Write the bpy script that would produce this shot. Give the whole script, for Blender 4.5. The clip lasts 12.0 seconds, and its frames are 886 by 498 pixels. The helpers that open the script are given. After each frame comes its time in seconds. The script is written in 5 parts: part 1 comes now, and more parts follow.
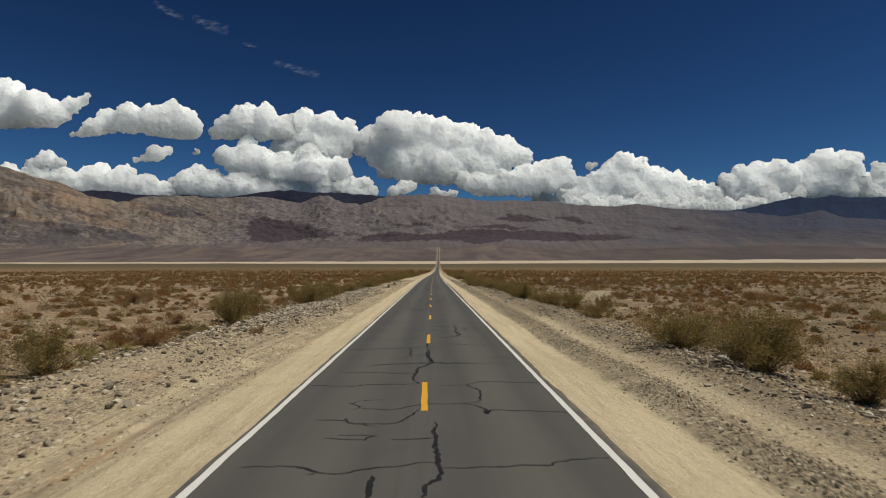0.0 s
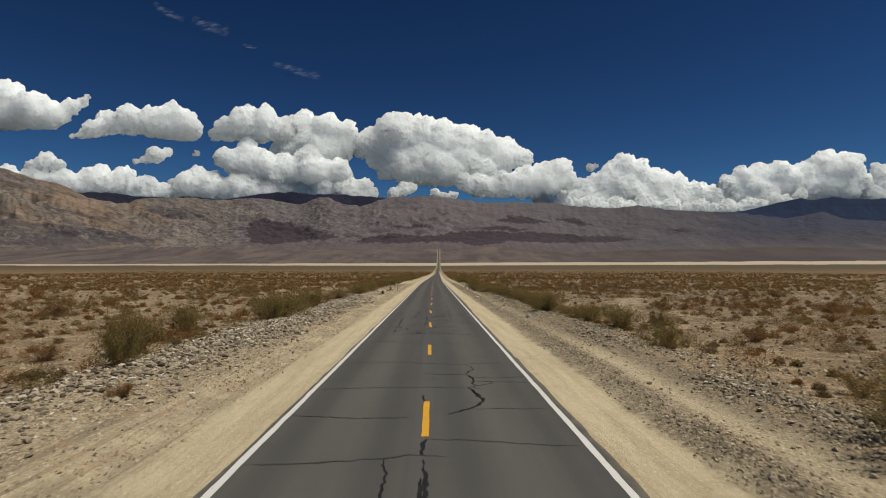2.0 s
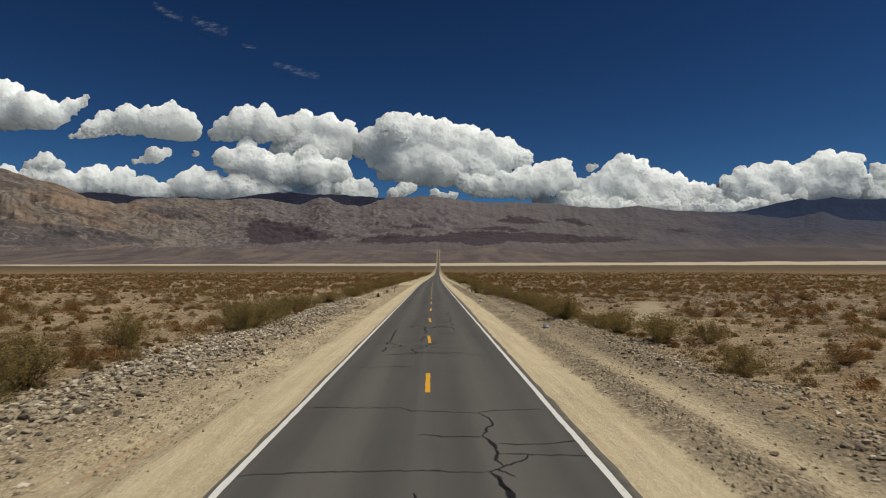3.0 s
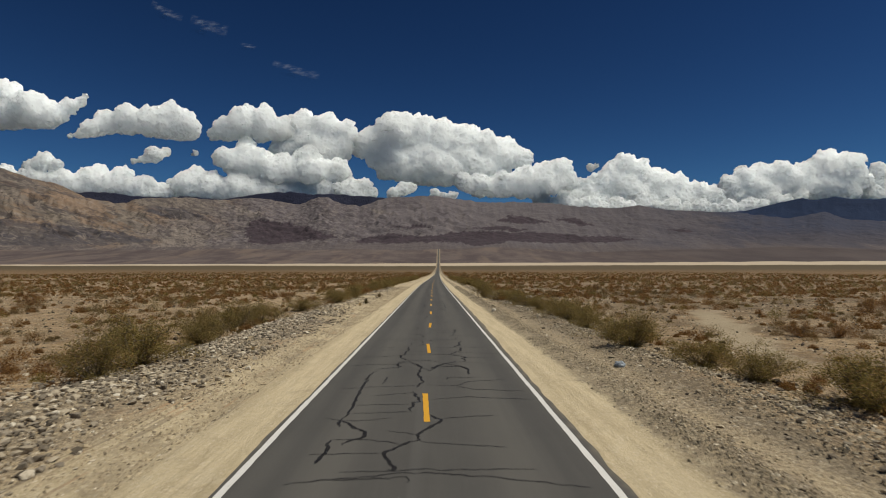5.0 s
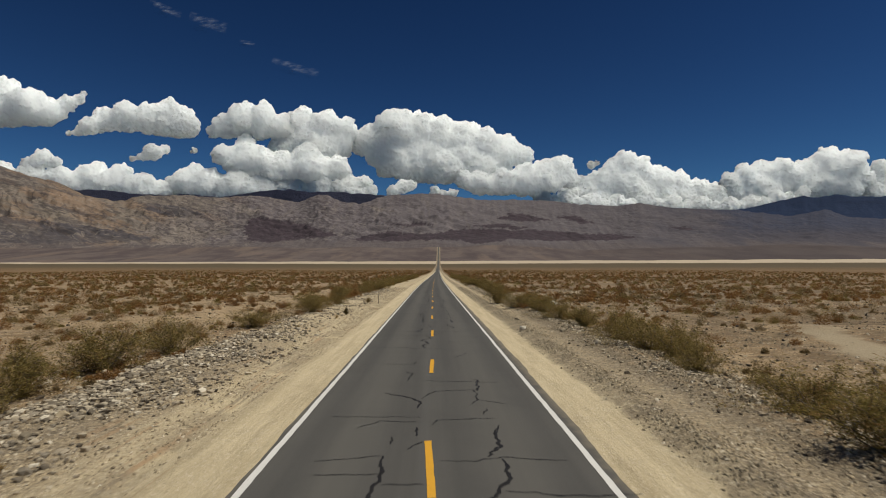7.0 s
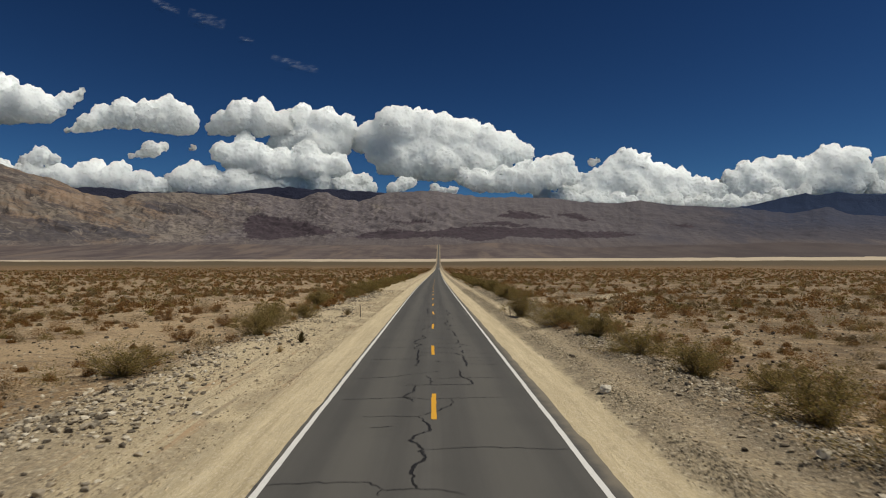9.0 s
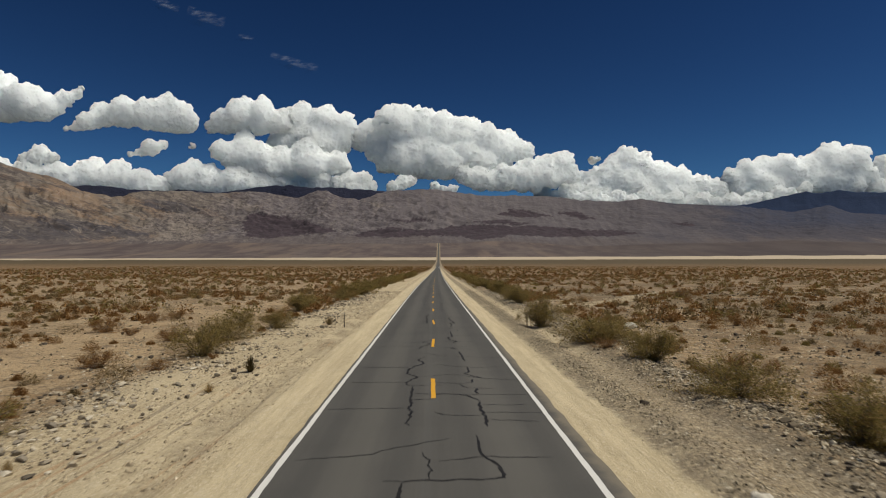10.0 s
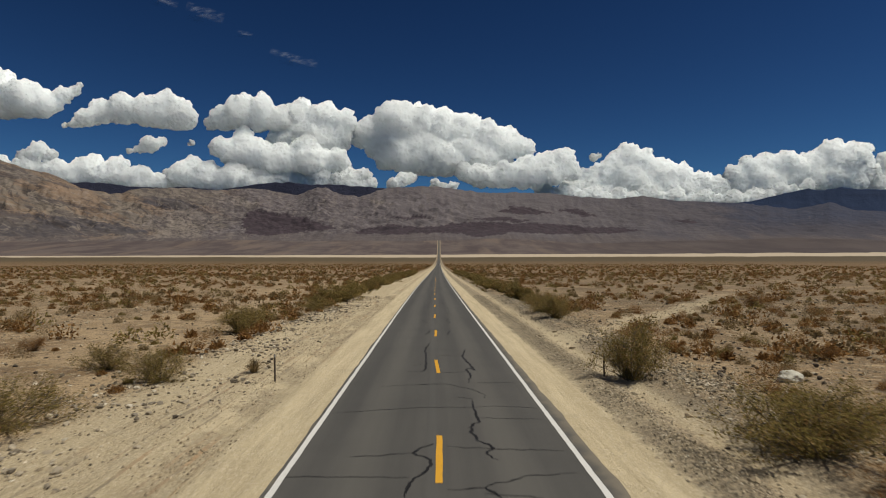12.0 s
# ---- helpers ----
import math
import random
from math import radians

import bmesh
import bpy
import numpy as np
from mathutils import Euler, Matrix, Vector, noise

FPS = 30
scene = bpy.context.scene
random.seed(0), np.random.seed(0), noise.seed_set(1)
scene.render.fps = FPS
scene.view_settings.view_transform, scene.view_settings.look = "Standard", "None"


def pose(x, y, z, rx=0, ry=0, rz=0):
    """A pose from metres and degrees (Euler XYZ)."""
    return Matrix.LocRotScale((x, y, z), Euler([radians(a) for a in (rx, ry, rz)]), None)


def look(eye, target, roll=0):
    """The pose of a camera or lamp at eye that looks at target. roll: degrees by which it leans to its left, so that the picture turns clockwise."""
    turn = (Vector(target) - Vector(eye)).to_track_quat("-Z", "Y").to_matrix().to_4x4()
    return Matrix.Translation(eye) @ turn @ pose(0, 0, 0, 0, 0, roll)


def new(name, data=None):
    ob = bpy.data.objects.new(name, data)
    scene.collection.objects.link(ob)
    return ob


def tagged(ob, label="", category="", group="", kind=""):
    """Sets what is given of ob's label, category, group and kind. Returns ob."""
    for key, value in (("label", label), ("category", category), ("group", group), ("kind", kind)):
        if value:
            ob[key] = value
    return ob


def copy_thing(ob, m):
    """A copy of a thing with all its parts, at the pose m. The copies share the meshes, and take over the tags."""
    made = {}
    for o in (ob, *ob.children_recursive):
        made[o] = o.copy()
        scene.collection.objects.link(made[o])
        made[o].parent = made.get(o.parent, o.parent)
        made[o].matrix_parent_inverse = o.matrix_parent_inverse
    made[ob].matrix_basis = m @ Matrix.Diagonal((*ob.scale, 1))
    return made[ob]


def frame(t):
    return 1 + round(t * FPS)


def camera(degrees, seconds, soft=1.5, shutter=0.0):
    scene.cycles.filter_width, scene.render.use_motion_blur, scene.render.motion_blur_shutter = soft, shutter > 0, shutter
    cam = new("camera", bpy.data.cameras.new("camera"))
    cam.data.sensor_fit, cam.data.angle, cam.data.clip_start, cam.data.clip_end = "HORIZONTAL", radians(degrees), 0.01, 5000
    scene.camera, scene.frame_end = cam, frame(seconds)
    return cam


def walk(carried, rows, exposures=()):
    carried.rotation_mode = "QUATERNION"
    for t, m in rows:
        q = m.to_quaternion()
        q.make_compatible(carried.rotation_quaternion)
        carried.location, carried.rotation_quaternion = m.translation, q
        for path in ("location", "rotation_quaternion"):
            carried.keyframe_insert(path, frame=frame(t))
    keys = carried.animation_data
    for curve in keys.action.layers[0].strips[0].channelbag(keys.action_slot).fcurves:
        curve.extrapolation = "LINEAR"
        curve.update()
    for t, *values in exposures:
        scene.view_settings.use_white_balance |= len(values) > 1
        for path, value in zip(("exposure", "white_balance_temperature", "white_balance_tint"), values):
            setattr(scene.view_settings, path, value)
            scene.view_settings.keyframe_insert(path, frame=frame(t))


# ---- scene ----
cam = camera(73.7, 12.0, soft=1.04, shutter=0.28)
PATH = [
    (0, (0.215, 2.720, 3.215), (0.250, 4.719, 3.284), 0.0),
    (0.5, (0.208, 5.890, 3.275), (0.243, 7.888, 3.348), 0.0),
    (1, (0.190, 9.058, 3.340), (0.224, 11.056, 3.413), 0.0),
    (1.5, (0.188, 12.370, 3.420), (0.223, 14.368, 3.494), 0.0),
    (2, (0.194, 15.742, 3.517), (0.228, 17.740, 3.592), 0.0),
    (2.5, (0.194, 19.220, 3.585), (0.229, 21.218, 3.661), 0.0),
    (3, (0.202, 22.826, 3.630), (0.237, 24.824, 3.706), 0.0),
    (5, (0.205, 38.130, 3.710), (0.240, 40.128, 3.786), 0.0),
    (5.5, (0.175, 42.185, 3.772), (0.210, 44.183, 3.846), 0.0),
    (6, (0.122, 46.250, 3.817), (0.157, 48.248, 3.890), 0.0),
    (6.5, (0.100, 50.435, 3.880), (0.135, 52.434, 3.951), 0.0),
    (7, (0.070, 54.731, 3.930), (0.105, 56.730, 3.999), 0.0),
    (9, (0.012, 72.698, 4.288), (0.047, 74.696, 4.349), 0.0),
    (9.5, (0.018, 77.449, 4.293), (0.053, 79.448, 4.351), 0.0),
    (10, (0.006, 82.200, 4.350), (0.041, 84.199, 4.406), 0.0),
    (10.5, (-0.018, 86.970, 4.388), (0.017, 88.969, 4.441), 0.0),
    (11, (-0.064, 91.660, 4.425), (-0.029, 93.659, 4.476), 0.0),
    (11.5, (-0.085, 96.495, 4.500), (-0.050, 98.495, 4.549), 0.0),
    (12, (-0.115, 101.430, 4.582), (-0.081, 103.430, 4.629), 0.0),
]
walk(cam, [(t, look(eye, target, roll)) for t, eye, target, roll in PATH])

# ---- light ----
SUN_ELEVATION, SUN_AZIMUTH = 61.0, 107.0     # degrees; azimuth clockwise from the road's direction
world = bpy.data.worlds.new("sky")
scene.world = world
world.use_nodes = True
sky_nodes = world.node_tree.nodes
sky = sky_nodes.new("ShaderNodeTexSky")
sky.sky_type = "NISHITA"
sky.sun_disc = False
sky.sun_elevation = radians(SUN_ELEVATION)
sky.sun_rotation = radians(SUN_AZIMUTH)
sky.altitude = 600
sky.air_density, sky.dust_density, sky.ozone_density = 0.8, 0.0, 3.0
background = sky_nodes["Background"]
background.inputs["Strength"].default_value = 0.06
tint = sky_nodes.new("ShaderNodeMix")             # the deep desert blue of a polarised sky
tint.data_type, tint.blend_type = "RGBA", "MULTIPLY"
tint.inputs[0].default_value = 1.0
tint.inputs[7].default_value = (0.133, 0.178, 0.180, 1.0)
deepen = sky_nodes.new("ShaderNodeGamma")
deepen.inputs["Gamma"].default_value = 1.75
world.node_tree.links.new(sky.outputs[0], deepen.inputs["Color"])
world.node_tree.links.new(deepen.outputs[0], tint.inputs[6])
world.node_tree.links.new(tint.outputs[2], background.inputs["Color"])

sun_data = bpy.data.lights.new("sun", "SUN")
sun_data.energy, sun_data.angle, sun_data.color = 3.7, radians(0.53), (0.985, 0.940, 0.820)
sun = new("sun", sun_data)
a, e = radians(SUN_AZIMUTH), radians(SUN_ELEVATION)
sun_way = Vector((math.sin(a) * math.cos(e), math.cos(a) * math.cos(e), math.sin(e)))
sun.matrix_world = look(sun_way * 100, (0, 0, 0))
scene.view_settings.exposure = 0.0


# ---- materials ----
class Nodes:
    """A small hand for writing node trees."""

    def __init__(self, name):
        self.mat = bpy.data.materials.new(name)
        self.mat.use_nodes = True
        self.tree = self.mat.node_tree
        self.bsdf = self.tree.nodes["Principled BSDF"]
        self.out = self.tree.nodes["Material Output"]
        self.bsdf.inputs["Specular IOR Level"].default_value = 0.25

    def add(self, kind, **inputs):
        node = self.tree.nodes.new(kind)
        for key, value in inputs.items():
            self.put(node.inputs[int(key[1:]) if key[0] == "i" and key[1:].isdigit() else key.replace("_", " ")], value)
        return node

    def put(self, socket, value):
        if isinstance(value, bpy.types.NodeSocket):
            self.tree.links.new(value, socket)
        else:
            socket.default_value = value

    def math(self, op, a, b=0.0, c=0.0, clamp=False):
        node = self.add("ShaderNodeMath", i0=a, i1=b, i2=c)
        node.operation, node.use_clamp = op, clamp
        return node.outputs[0]

    def step(self, value, low, high):
        node = self.add("ShaderNodeMapRange", Value=value, From_Min=low, From_Max=high)
        node.interpolation_type = "SMOOTHSTEP"
        return node.outputs[0]

    def noise(self, scale, detail=4.0, rough=0.6, vector=None, stretch=None):
        vector = vector or self.position()
        if stretch:
            vector = self.add("ShaderNodeVectorMath", i0=vector, i1=stretch)
            vector.operation = "MULTIPLY"
            vector = vector.outputs[0]
        return self.add("ShaderNodeTexNoise", Vector=vector, Scale=scale, Detail=detail, Roughness=rough).outputs["Fac"]

    def position(self):
        return self.add("ShaderNodeNewGeometry").outputs["Position"]

    def local(self):
        return self.add("ShaderNodeTexCoord").outputs["Object"]

    def island(self):
        return self.add("ShaderNodeNewGeometry").outputs["Random Per Island"]

    def attribute(self, name):
        node = self.add("ShaderNodeAttribute")
        node.attribute_name = name
        return node.outputs["Fac"]

    def mix(self, fac, a, b, blend="MIX"):
        node = self.add("ShaderNodeMix")
        node.data_type, node.blend_type = "RGBA", blend
        self.put(node.inputs[0], fac)
        for socket, value in ((node.inputs[6], a), (node.inputs[7], b)):
            self.put(socket, (*value, 1.0) if isinstance(value, tuple) and len(value) == 3 else value)
        return node.outputs[2]

    def ramp(self, fac, stops):
        node = self.add("ShaderNodeValToRGB", Fac=fac)
        marks = node.color_ramp.elements
        while len(marks) < len(stops):
            marks.new(0.5)
        for mark, (at, colour) in zip(marks, stops):
            mark.position, mark.color = at, (*colour, 1.0)
        return node.outputs["Color"]

    def bump(self, height, strength=0.5, distance=0.02, normal=None):
        node = self.add("ShaderNodeBump", Height=height, Strength=strength, Distance=distance)
        if normal is not None:
            self.put(node.inputs["Normal"], normal)
        return node.outputs["Normal"]

    def finish(self, colour, rough=0.9, normal=None):
        self.put(self.bsdf.inputs["Base Color"], (*colour, 1.0) if isinstance(colour, tuple) else colour)
        self.put(self.bsdf.inputs["Roughness"], rough)
        if normal is not None:
            self.put(self.bsdf.inputs["Normal"], normal)
        return self.mat


def ground_material():
    n = Nodes("desert ground")
    lat = n.attribute("lateral")                       # metres to the right of the road's middle
    xyz = n.add("ShaderNodeSeparateXYZ", Vector=n.position())
    x, y = xyz.outputs[0], xyz.outputs[1]
    wide, mid, fine = n.noise(0.12, 5), n.noise(0.9, 6, 0.65), n.noise(9.0, 6, 0.7)
    grit = n.noise(38.0, 4, 0.7)
    streak = n.noise(0.8, 6, 0.65, stretch=(2.6, 0.14, 1.0))
    ruts = n.noise(1.7, 4, 0.6, stretch=(2.6, 0.07, 1.0))
    pebble = n.add("ShaderNodeTexVoronoi", Vector=n.position(), Scale=9.0, Randomness=1.0)
    pebble_fine = n.add("ShaderNodeTexVoronoi", Vector=n.position(), Scale=24.0, Randomness=1.0)
    pick = n.add("ShaderNodeSeparateColor", Color=pebble.outputs["Color"]).outputs[0]
    pick_fine = n.add("ShaderNodeSeparateColor", Color=pebble_fine.outputs["Color"]).outputs[0]
    shards = n.ramp(pick, [(0.0, (0.088, 0.069, 0.050)), (0.35, (0.227, 0.177, 0.117)), (0.6, (0.350, 0.276, 0.176)), (0.85, (0.433, 0.345, 0.225)), (1.0, (0.618, 0.542, 0.414))])
    chips = n.ramp(pick_fine, [(0.0, (0.113, 0.089, 0.063)), (0.3, (0.278, 0.217, 0.144)), (0.7, (0.464, 0.364, 0.234)), (1.0, (0.680, 0.581, 0.423))])
    side = n.math("ABSOLUTE", lat)
    side = n.math("ADD", side, n.math("MULTIPLY", n.math("SUBTRACT", mid, 0.5), 1.8))
    side = n.math("ADD", side, n.math("MULTIPLY", n.math("SUBTRACT", streak, 0.5), 2.2))
    sand = n.mix(n.step(streak, 0.35, 0.65), (0.495, 0.400, 0.250), (0.636, 0.525, 0.339))
    sand = n.mix(n.math("MULTIPLY", n.step(mid, 0.5, 0.75), 0.5), sand, (0.364, 0.290, 0.189))
    sand = n.mix(n.math("MULTIPLY", n.step(ruts, 0.54, 0.66), 0.16), sand, (0.359, 0.275, 0.165))
    scuff = n.noise(2.6, 4, 0.6, stretch=(1.0, 0.45, 1.0))
    sand = n.mix(n.math("MULTIPLY", n.step(scuff, 0.55, 0.68), 0.35), sand, (0.646, 0.555, 0.388))
    sand = n.mix(n.math("MULTIPLY", n.step(grit, 0.50, 0.68), 0.6), sand, (0.263, 0.210, 0.141))
    sand = n.mix(n.math("MULTIPLY", n.step(pick_fine, 0.80, 0.90), 0.75), sand, chips)
    gravel = n.mix(n.math("MULTIPLY", n.step(mid, 0.40, 0.70), 0.75), chips, (0.541, 0.422, 0.255))
    gravel = n.mix(n.math("MULTIPLY", n.step(fine, 0.42, 0.62), 0.75), gravel, shards)
    soil = n.mix(n.step(wide, 0.38, 0.62), (0.367, 0.255, 0.141), (0.247, 0.162, 0.086))
    soil = n.mix(n.math("MULTIPLY", n.step(mid, 0.50, 0.62), 0.85), soil, (0.514, 0.381, 0.228))
    soil = n.mix(n.math("MULTIPLY", n.step(n.noise(2.4, 4), 0.46, 0.62), 0.6), soil, shards)
    pavement = n.math("MULTIPLY", n.step(n.noise(0.11, 5, 0.65, stretch=(0.6, 1.0, 1.0)), 0.40, 0.56), n.step(x, 13.0, 24.0))
    soil = n.mix(n.math("MULTIPLY", pavement, 0.85), soil, n.mix(n.step(n.math("ADD", n.math("MULTIPLY", fine, 0.6), n.math("MULTIPLY", mid, 0.4)), 0.42, 0.56), (0.105, 0.075, 0.047), (0.278, 0.198, 0.113)))
    pale = n.math("MULTIPLY", n.math("MULTIPLY", n.step(x, -4.0, -8.0), n.step(x, -34.0, -22.0)), n.step(y, 96.0, 112.0))
    soil = n.mix(n.math("MULTIPLY", pale, n.step(wide, 0.62, 0.42)), soil, (0.452, 0.327, 0.191))
    soil = n.mix(n.math("MULTIPLY", n.step(fine, 0.50, 0.60), 0.75), soil, (0.089, 0.063, 0.043))
    litter = n.noise(1.6, 5, 0.7, stretch=(0.5, 1.0, 1.0))
    soil = n.mix(n.math("MULTIPLY", n.step(litter, 0.54, 0.64), 0.7), soil, n.mix(n.step(grit, 0.42, 0.58), (0.074, 0.053, 0.039), (0.226, 0.173, 0.121)))
    brush = n.mix(n.step(n.noise(0.22, 6, 0.75), 0.42, 0.58), (0.310, 0.208, 0.112), (0.115, 0.062, 0.026))
    brush = n.mix(n.step(n.noise(0.01, 3, 0.6, stretch=(1.0, 0.25, 1.0)), 0.4, 0.7), brush, (0.165, 0.102, 0.048))
    dark_brush = n.mix(n.noise(0.012, 4), (0.112, 0.084, 0.048), (0.088, 0.064, 0.037))
    playa = n.mix(n.noise(0.02, 3, stretch=(0.2, 1.0, 1.0)), (0.44, 0.355, 0.255), (0.53, 0.44, 0.33))
    fan = n.mix(n.step(n.noise(0.012, 6, 0.65, stretch=(0.6, 0.3, 1.0)), 0.36, 0.62), (0.134, 0.105, 0.095), (0.078, 0.059, 0.058))
    fan = n.mix(n.math("MULTIPLY", n.step(n.noise(0.004, 4, 0.6, stretch=(1.6, 0.35, 1.0)), 0.5, 0.66), 0.8), fan, (0.165, 0.124, 0.102))

    flats = n.math("MULTIPLY", n.step(lat, -2.0, -4.0), n.step(y, 78.0, 92.0))
    gravel = n.mix(n.math("MULTIPLY", flats, 0.65), gravel, sand)
    # cloud shade painted into the fan, deepening to the right
    fan = n.mix(n.math("MULTIPLY", n.step(x, 200.0, 1800.0), 0.85), fan, n.mix(n.step(n.noise(0.006, 5, 0.65, stretch=(0.5, 0.5, 1.0)), 0.40, 0.60), (0.058, 0.045, 0.045), (0.082, 0.065, 0.062)))
    sand = n.mix(n.math("MULTIPLY", n.step(y, 500.0, 1500.0), 0.8), sand, (0.15, 0.115, 0.085))
    ragged = n.math("ADD", side, n.math("MULTIPLY", n.math("SUBTRACT", n.noise(0.22, 4, 0.6, stretch=(1.0, 0.4, 1.0)), 0.5), 2.4))
    ragged = n.math("SUBTRACT", ragged, n.math("MULTIPLY", n.math("LESS_THAN", lat, 0.0), 0.9))
    ground = n.mix(n.step(ragged, 5.2, 7.0), sand, gravel)
    strip = n.math("MULTIPLY", n.step(lat, 6.9, 7.4), n.step(n.math("ADD", lat, n.math("MULTIPLY", n.math("SUBTRACT", mid, 0.5), 1.6)), 9.2, 8.2))
    ground = n.mix(n.math("MULTIPLY", n.math("MULTIPLY", strip, 0.6), n.math("SUBTRACT", 1.0, n.math("MULTIPLY", n.math("MULTIPLY", n.step(y, 40.0, 54.0), n.step(y, 118.0, 100.0)), 0.75))), ground, sand)
    dark_stone = n.mix(n.step(fine, 0.4, 0.6), shards, (0.139, 0.110, 0.081))
    ridge = n.math("ADD", lat, n.math("MULTIPLY", n.math("SUBTRACT", mid, 0.5), 0.9))
    windrow = n.math("MULTIPLY", n.step(ridge, 5.15, 5.5), n.step(ridge, 7.2, 6.6))
    spill = n.math("MULTIPLY", n.step(n.math("ABSOLUTE", n.math("SUBTRACT", ridge, 7.6)), 1.7, 0.8), n.math("MULTIPLY", n.step(y, 44.0, 58.0), n.step(y, 122.0, 106.0)))
    ground = n.mix(n.math("MULTIPLY", spill, 0.42), ground, dark_stone)
    rut = n.math("MULTIPLY", n.step(n.math("ABSOLUTE", n.math("ADD", ridge, 6.0)), 0.85, 0.15), n.step(n.noise(0.35, 3), 0.36, 0.54))
    ground = n.mix(n.math("MULTIPLY", rut, 0.45), ground, dark_stone)
    graded = n.math("MULTIPLY", n.step(ruts, 0.52, 0.64), n.math("MULTIPLY", n.step(lat, -4.9, -5.4), n.step(lat, -9.6, -8.0)))
    ground = n.mix(n.math("MULTIPLY", graded, 0.7), ground, n.mix(n.step(n.noise(0.28, 3), 0.45, 0.62), (0.245, 0.200, 0.140), (0.430, 0.275, 0.150)))
    heap = n.math("MULTIPLY", n.step(n.math("ABSOLUTE", n.math("ADD", ridge, 10.3)), 3.0, 1.4), n.math("MULTIPLY", n.step(y, 97.0, 82.0), n.step(y, 24.0, 48.0)))
    ground = n.mix(n.math("MULTIPLY", windrow, n.math("ADD", 0.34, n.math("MULTIPLY", n.step(n.noise(0.5, 4, 0.6), 0.32, 0.60), 0.40))), ground, dark_stone)
    ground = n.mix(n.math("MULTIPLY", heap, 0.6), ground, dark_stone)
    bank = n.step(n.math("ABSOLUTE", n.math("SUBTRACT", ridge, 9.7)), 2.2, 1.2)
    ground = n.mix(n.math("MULTIPLY", bank, 0.7), ground, n.mix(0.45, dark_stone, (0.150, 0.130, 0.098)))
    ground = n.mix(n.step(n.math("ADD", side, n.math("MULTIPLY", n.math("GREATER_THAN", lat, 0.0), 2.2)), 10.0, 12.6), ground, soil)
    track = n.math("ABSOLUTE", n.math("SUBTRACT", n.math("SUBTRACT", y, 138.0), n.math("MULTIPLY", n.math("SUBTRACT", x, 8.0), 1.45)))
    track = n.math("ADD", track, n.math("MULTIPLY", n.math("SUBTRACT", n.noise(0.08, 4), 0.5), 16.0))
    ground = n.mix(n.math("MULTIPLY", n.math("MULTIPLY", n.step(track, 3.4, 2.0), n.step(lat, 6.5, 8.0)), n.math("MULTIPLY", n.step(x, 60.0, 25.0), 0.6)), ground, sand)
    wash = n.math("SUBTRACT", n.math("SUBTRACT", x, 16.3), n.math("MULTIPLY", n.math("SUBTRACT", y, 66.0), 0.36))
    wash = n.math("ABSOLUTE", n.math("ADD", wash, n.math("MULTIPLY", n.math("SUBTRACT", n.noise(0.12, 4), 0.5), 7.0)))
    wash = n.math("MULTIPLY", n.step(wash, 2.1, 1.0), n.math("MULTIPLY", n.step(y, 60.0, 68.0), n.step(y, 104.0, 92.0)))
    ground = n.mix(n.math("MULTIPLY", wash, 0.85), ground, n.mix(n.step(fine, 0.4, 0.65), (0.41, 0.335, 0.225), (0.33, 0.265, 0.175)))
    off_road = n.step(side, 7.0, 10.0)
    far = n.math("MULTIPLY", n.step(y, 160.0, 700.0), off_road)
    ground = n.mix(far, ground, brush)
    ground = n.mix(n.math("MULTIPLY", n.step(y, 800.0, 1900.0), off_road), ground, dark_brush)
    wobble = n.math("MULTIPLY", n.math("SUBTRACT", n.noise(0.004, 3), 0.5), 160.0)
    yy = n.math("ADD", y, wobble)
    near_shore = n.math("ADD", n.math("MULTIPLY", n.math("MAXIMUM", x, 0.0), 0.08), 2360.0)
    far_shore = n.math("ADD", n.math("MULTIPLY", x, 0.095), 2640.0)
    ground = n.mix(n.math("MULTIPLY", n.math("GREATER_THAN", yy, near_shore), off_road), ground, playa)
    ground = n.mix(n.math("MULTIPLY", n.math("GREATER_THAN", yy, far_shore), off_road), ground, fan)
    relief = n.math("ADD", n.math("MULTIPLY", fine, 0.8), n.math("MULTIPLY", grit, 0.25))
    relief = n.math("ADD", relief, n.math("MULTIPLY", ruts, 0.55))
    relief = n.math("ADD", relief, n.math("MULTIPLY", scuff, 0.9))
    rocky = n.math("MULTIPLY", n.math("SUBTRACT", 1.0, pebble.outputs["Distance"]), n.step(side, 5.8, 7.4))
    relief = n.math("ADD", relief, n.math("MULTIPLY", rocky, 0.5))
    return n.finish(ground, 0.95, n.bump(relief, 0.85, 0.08))


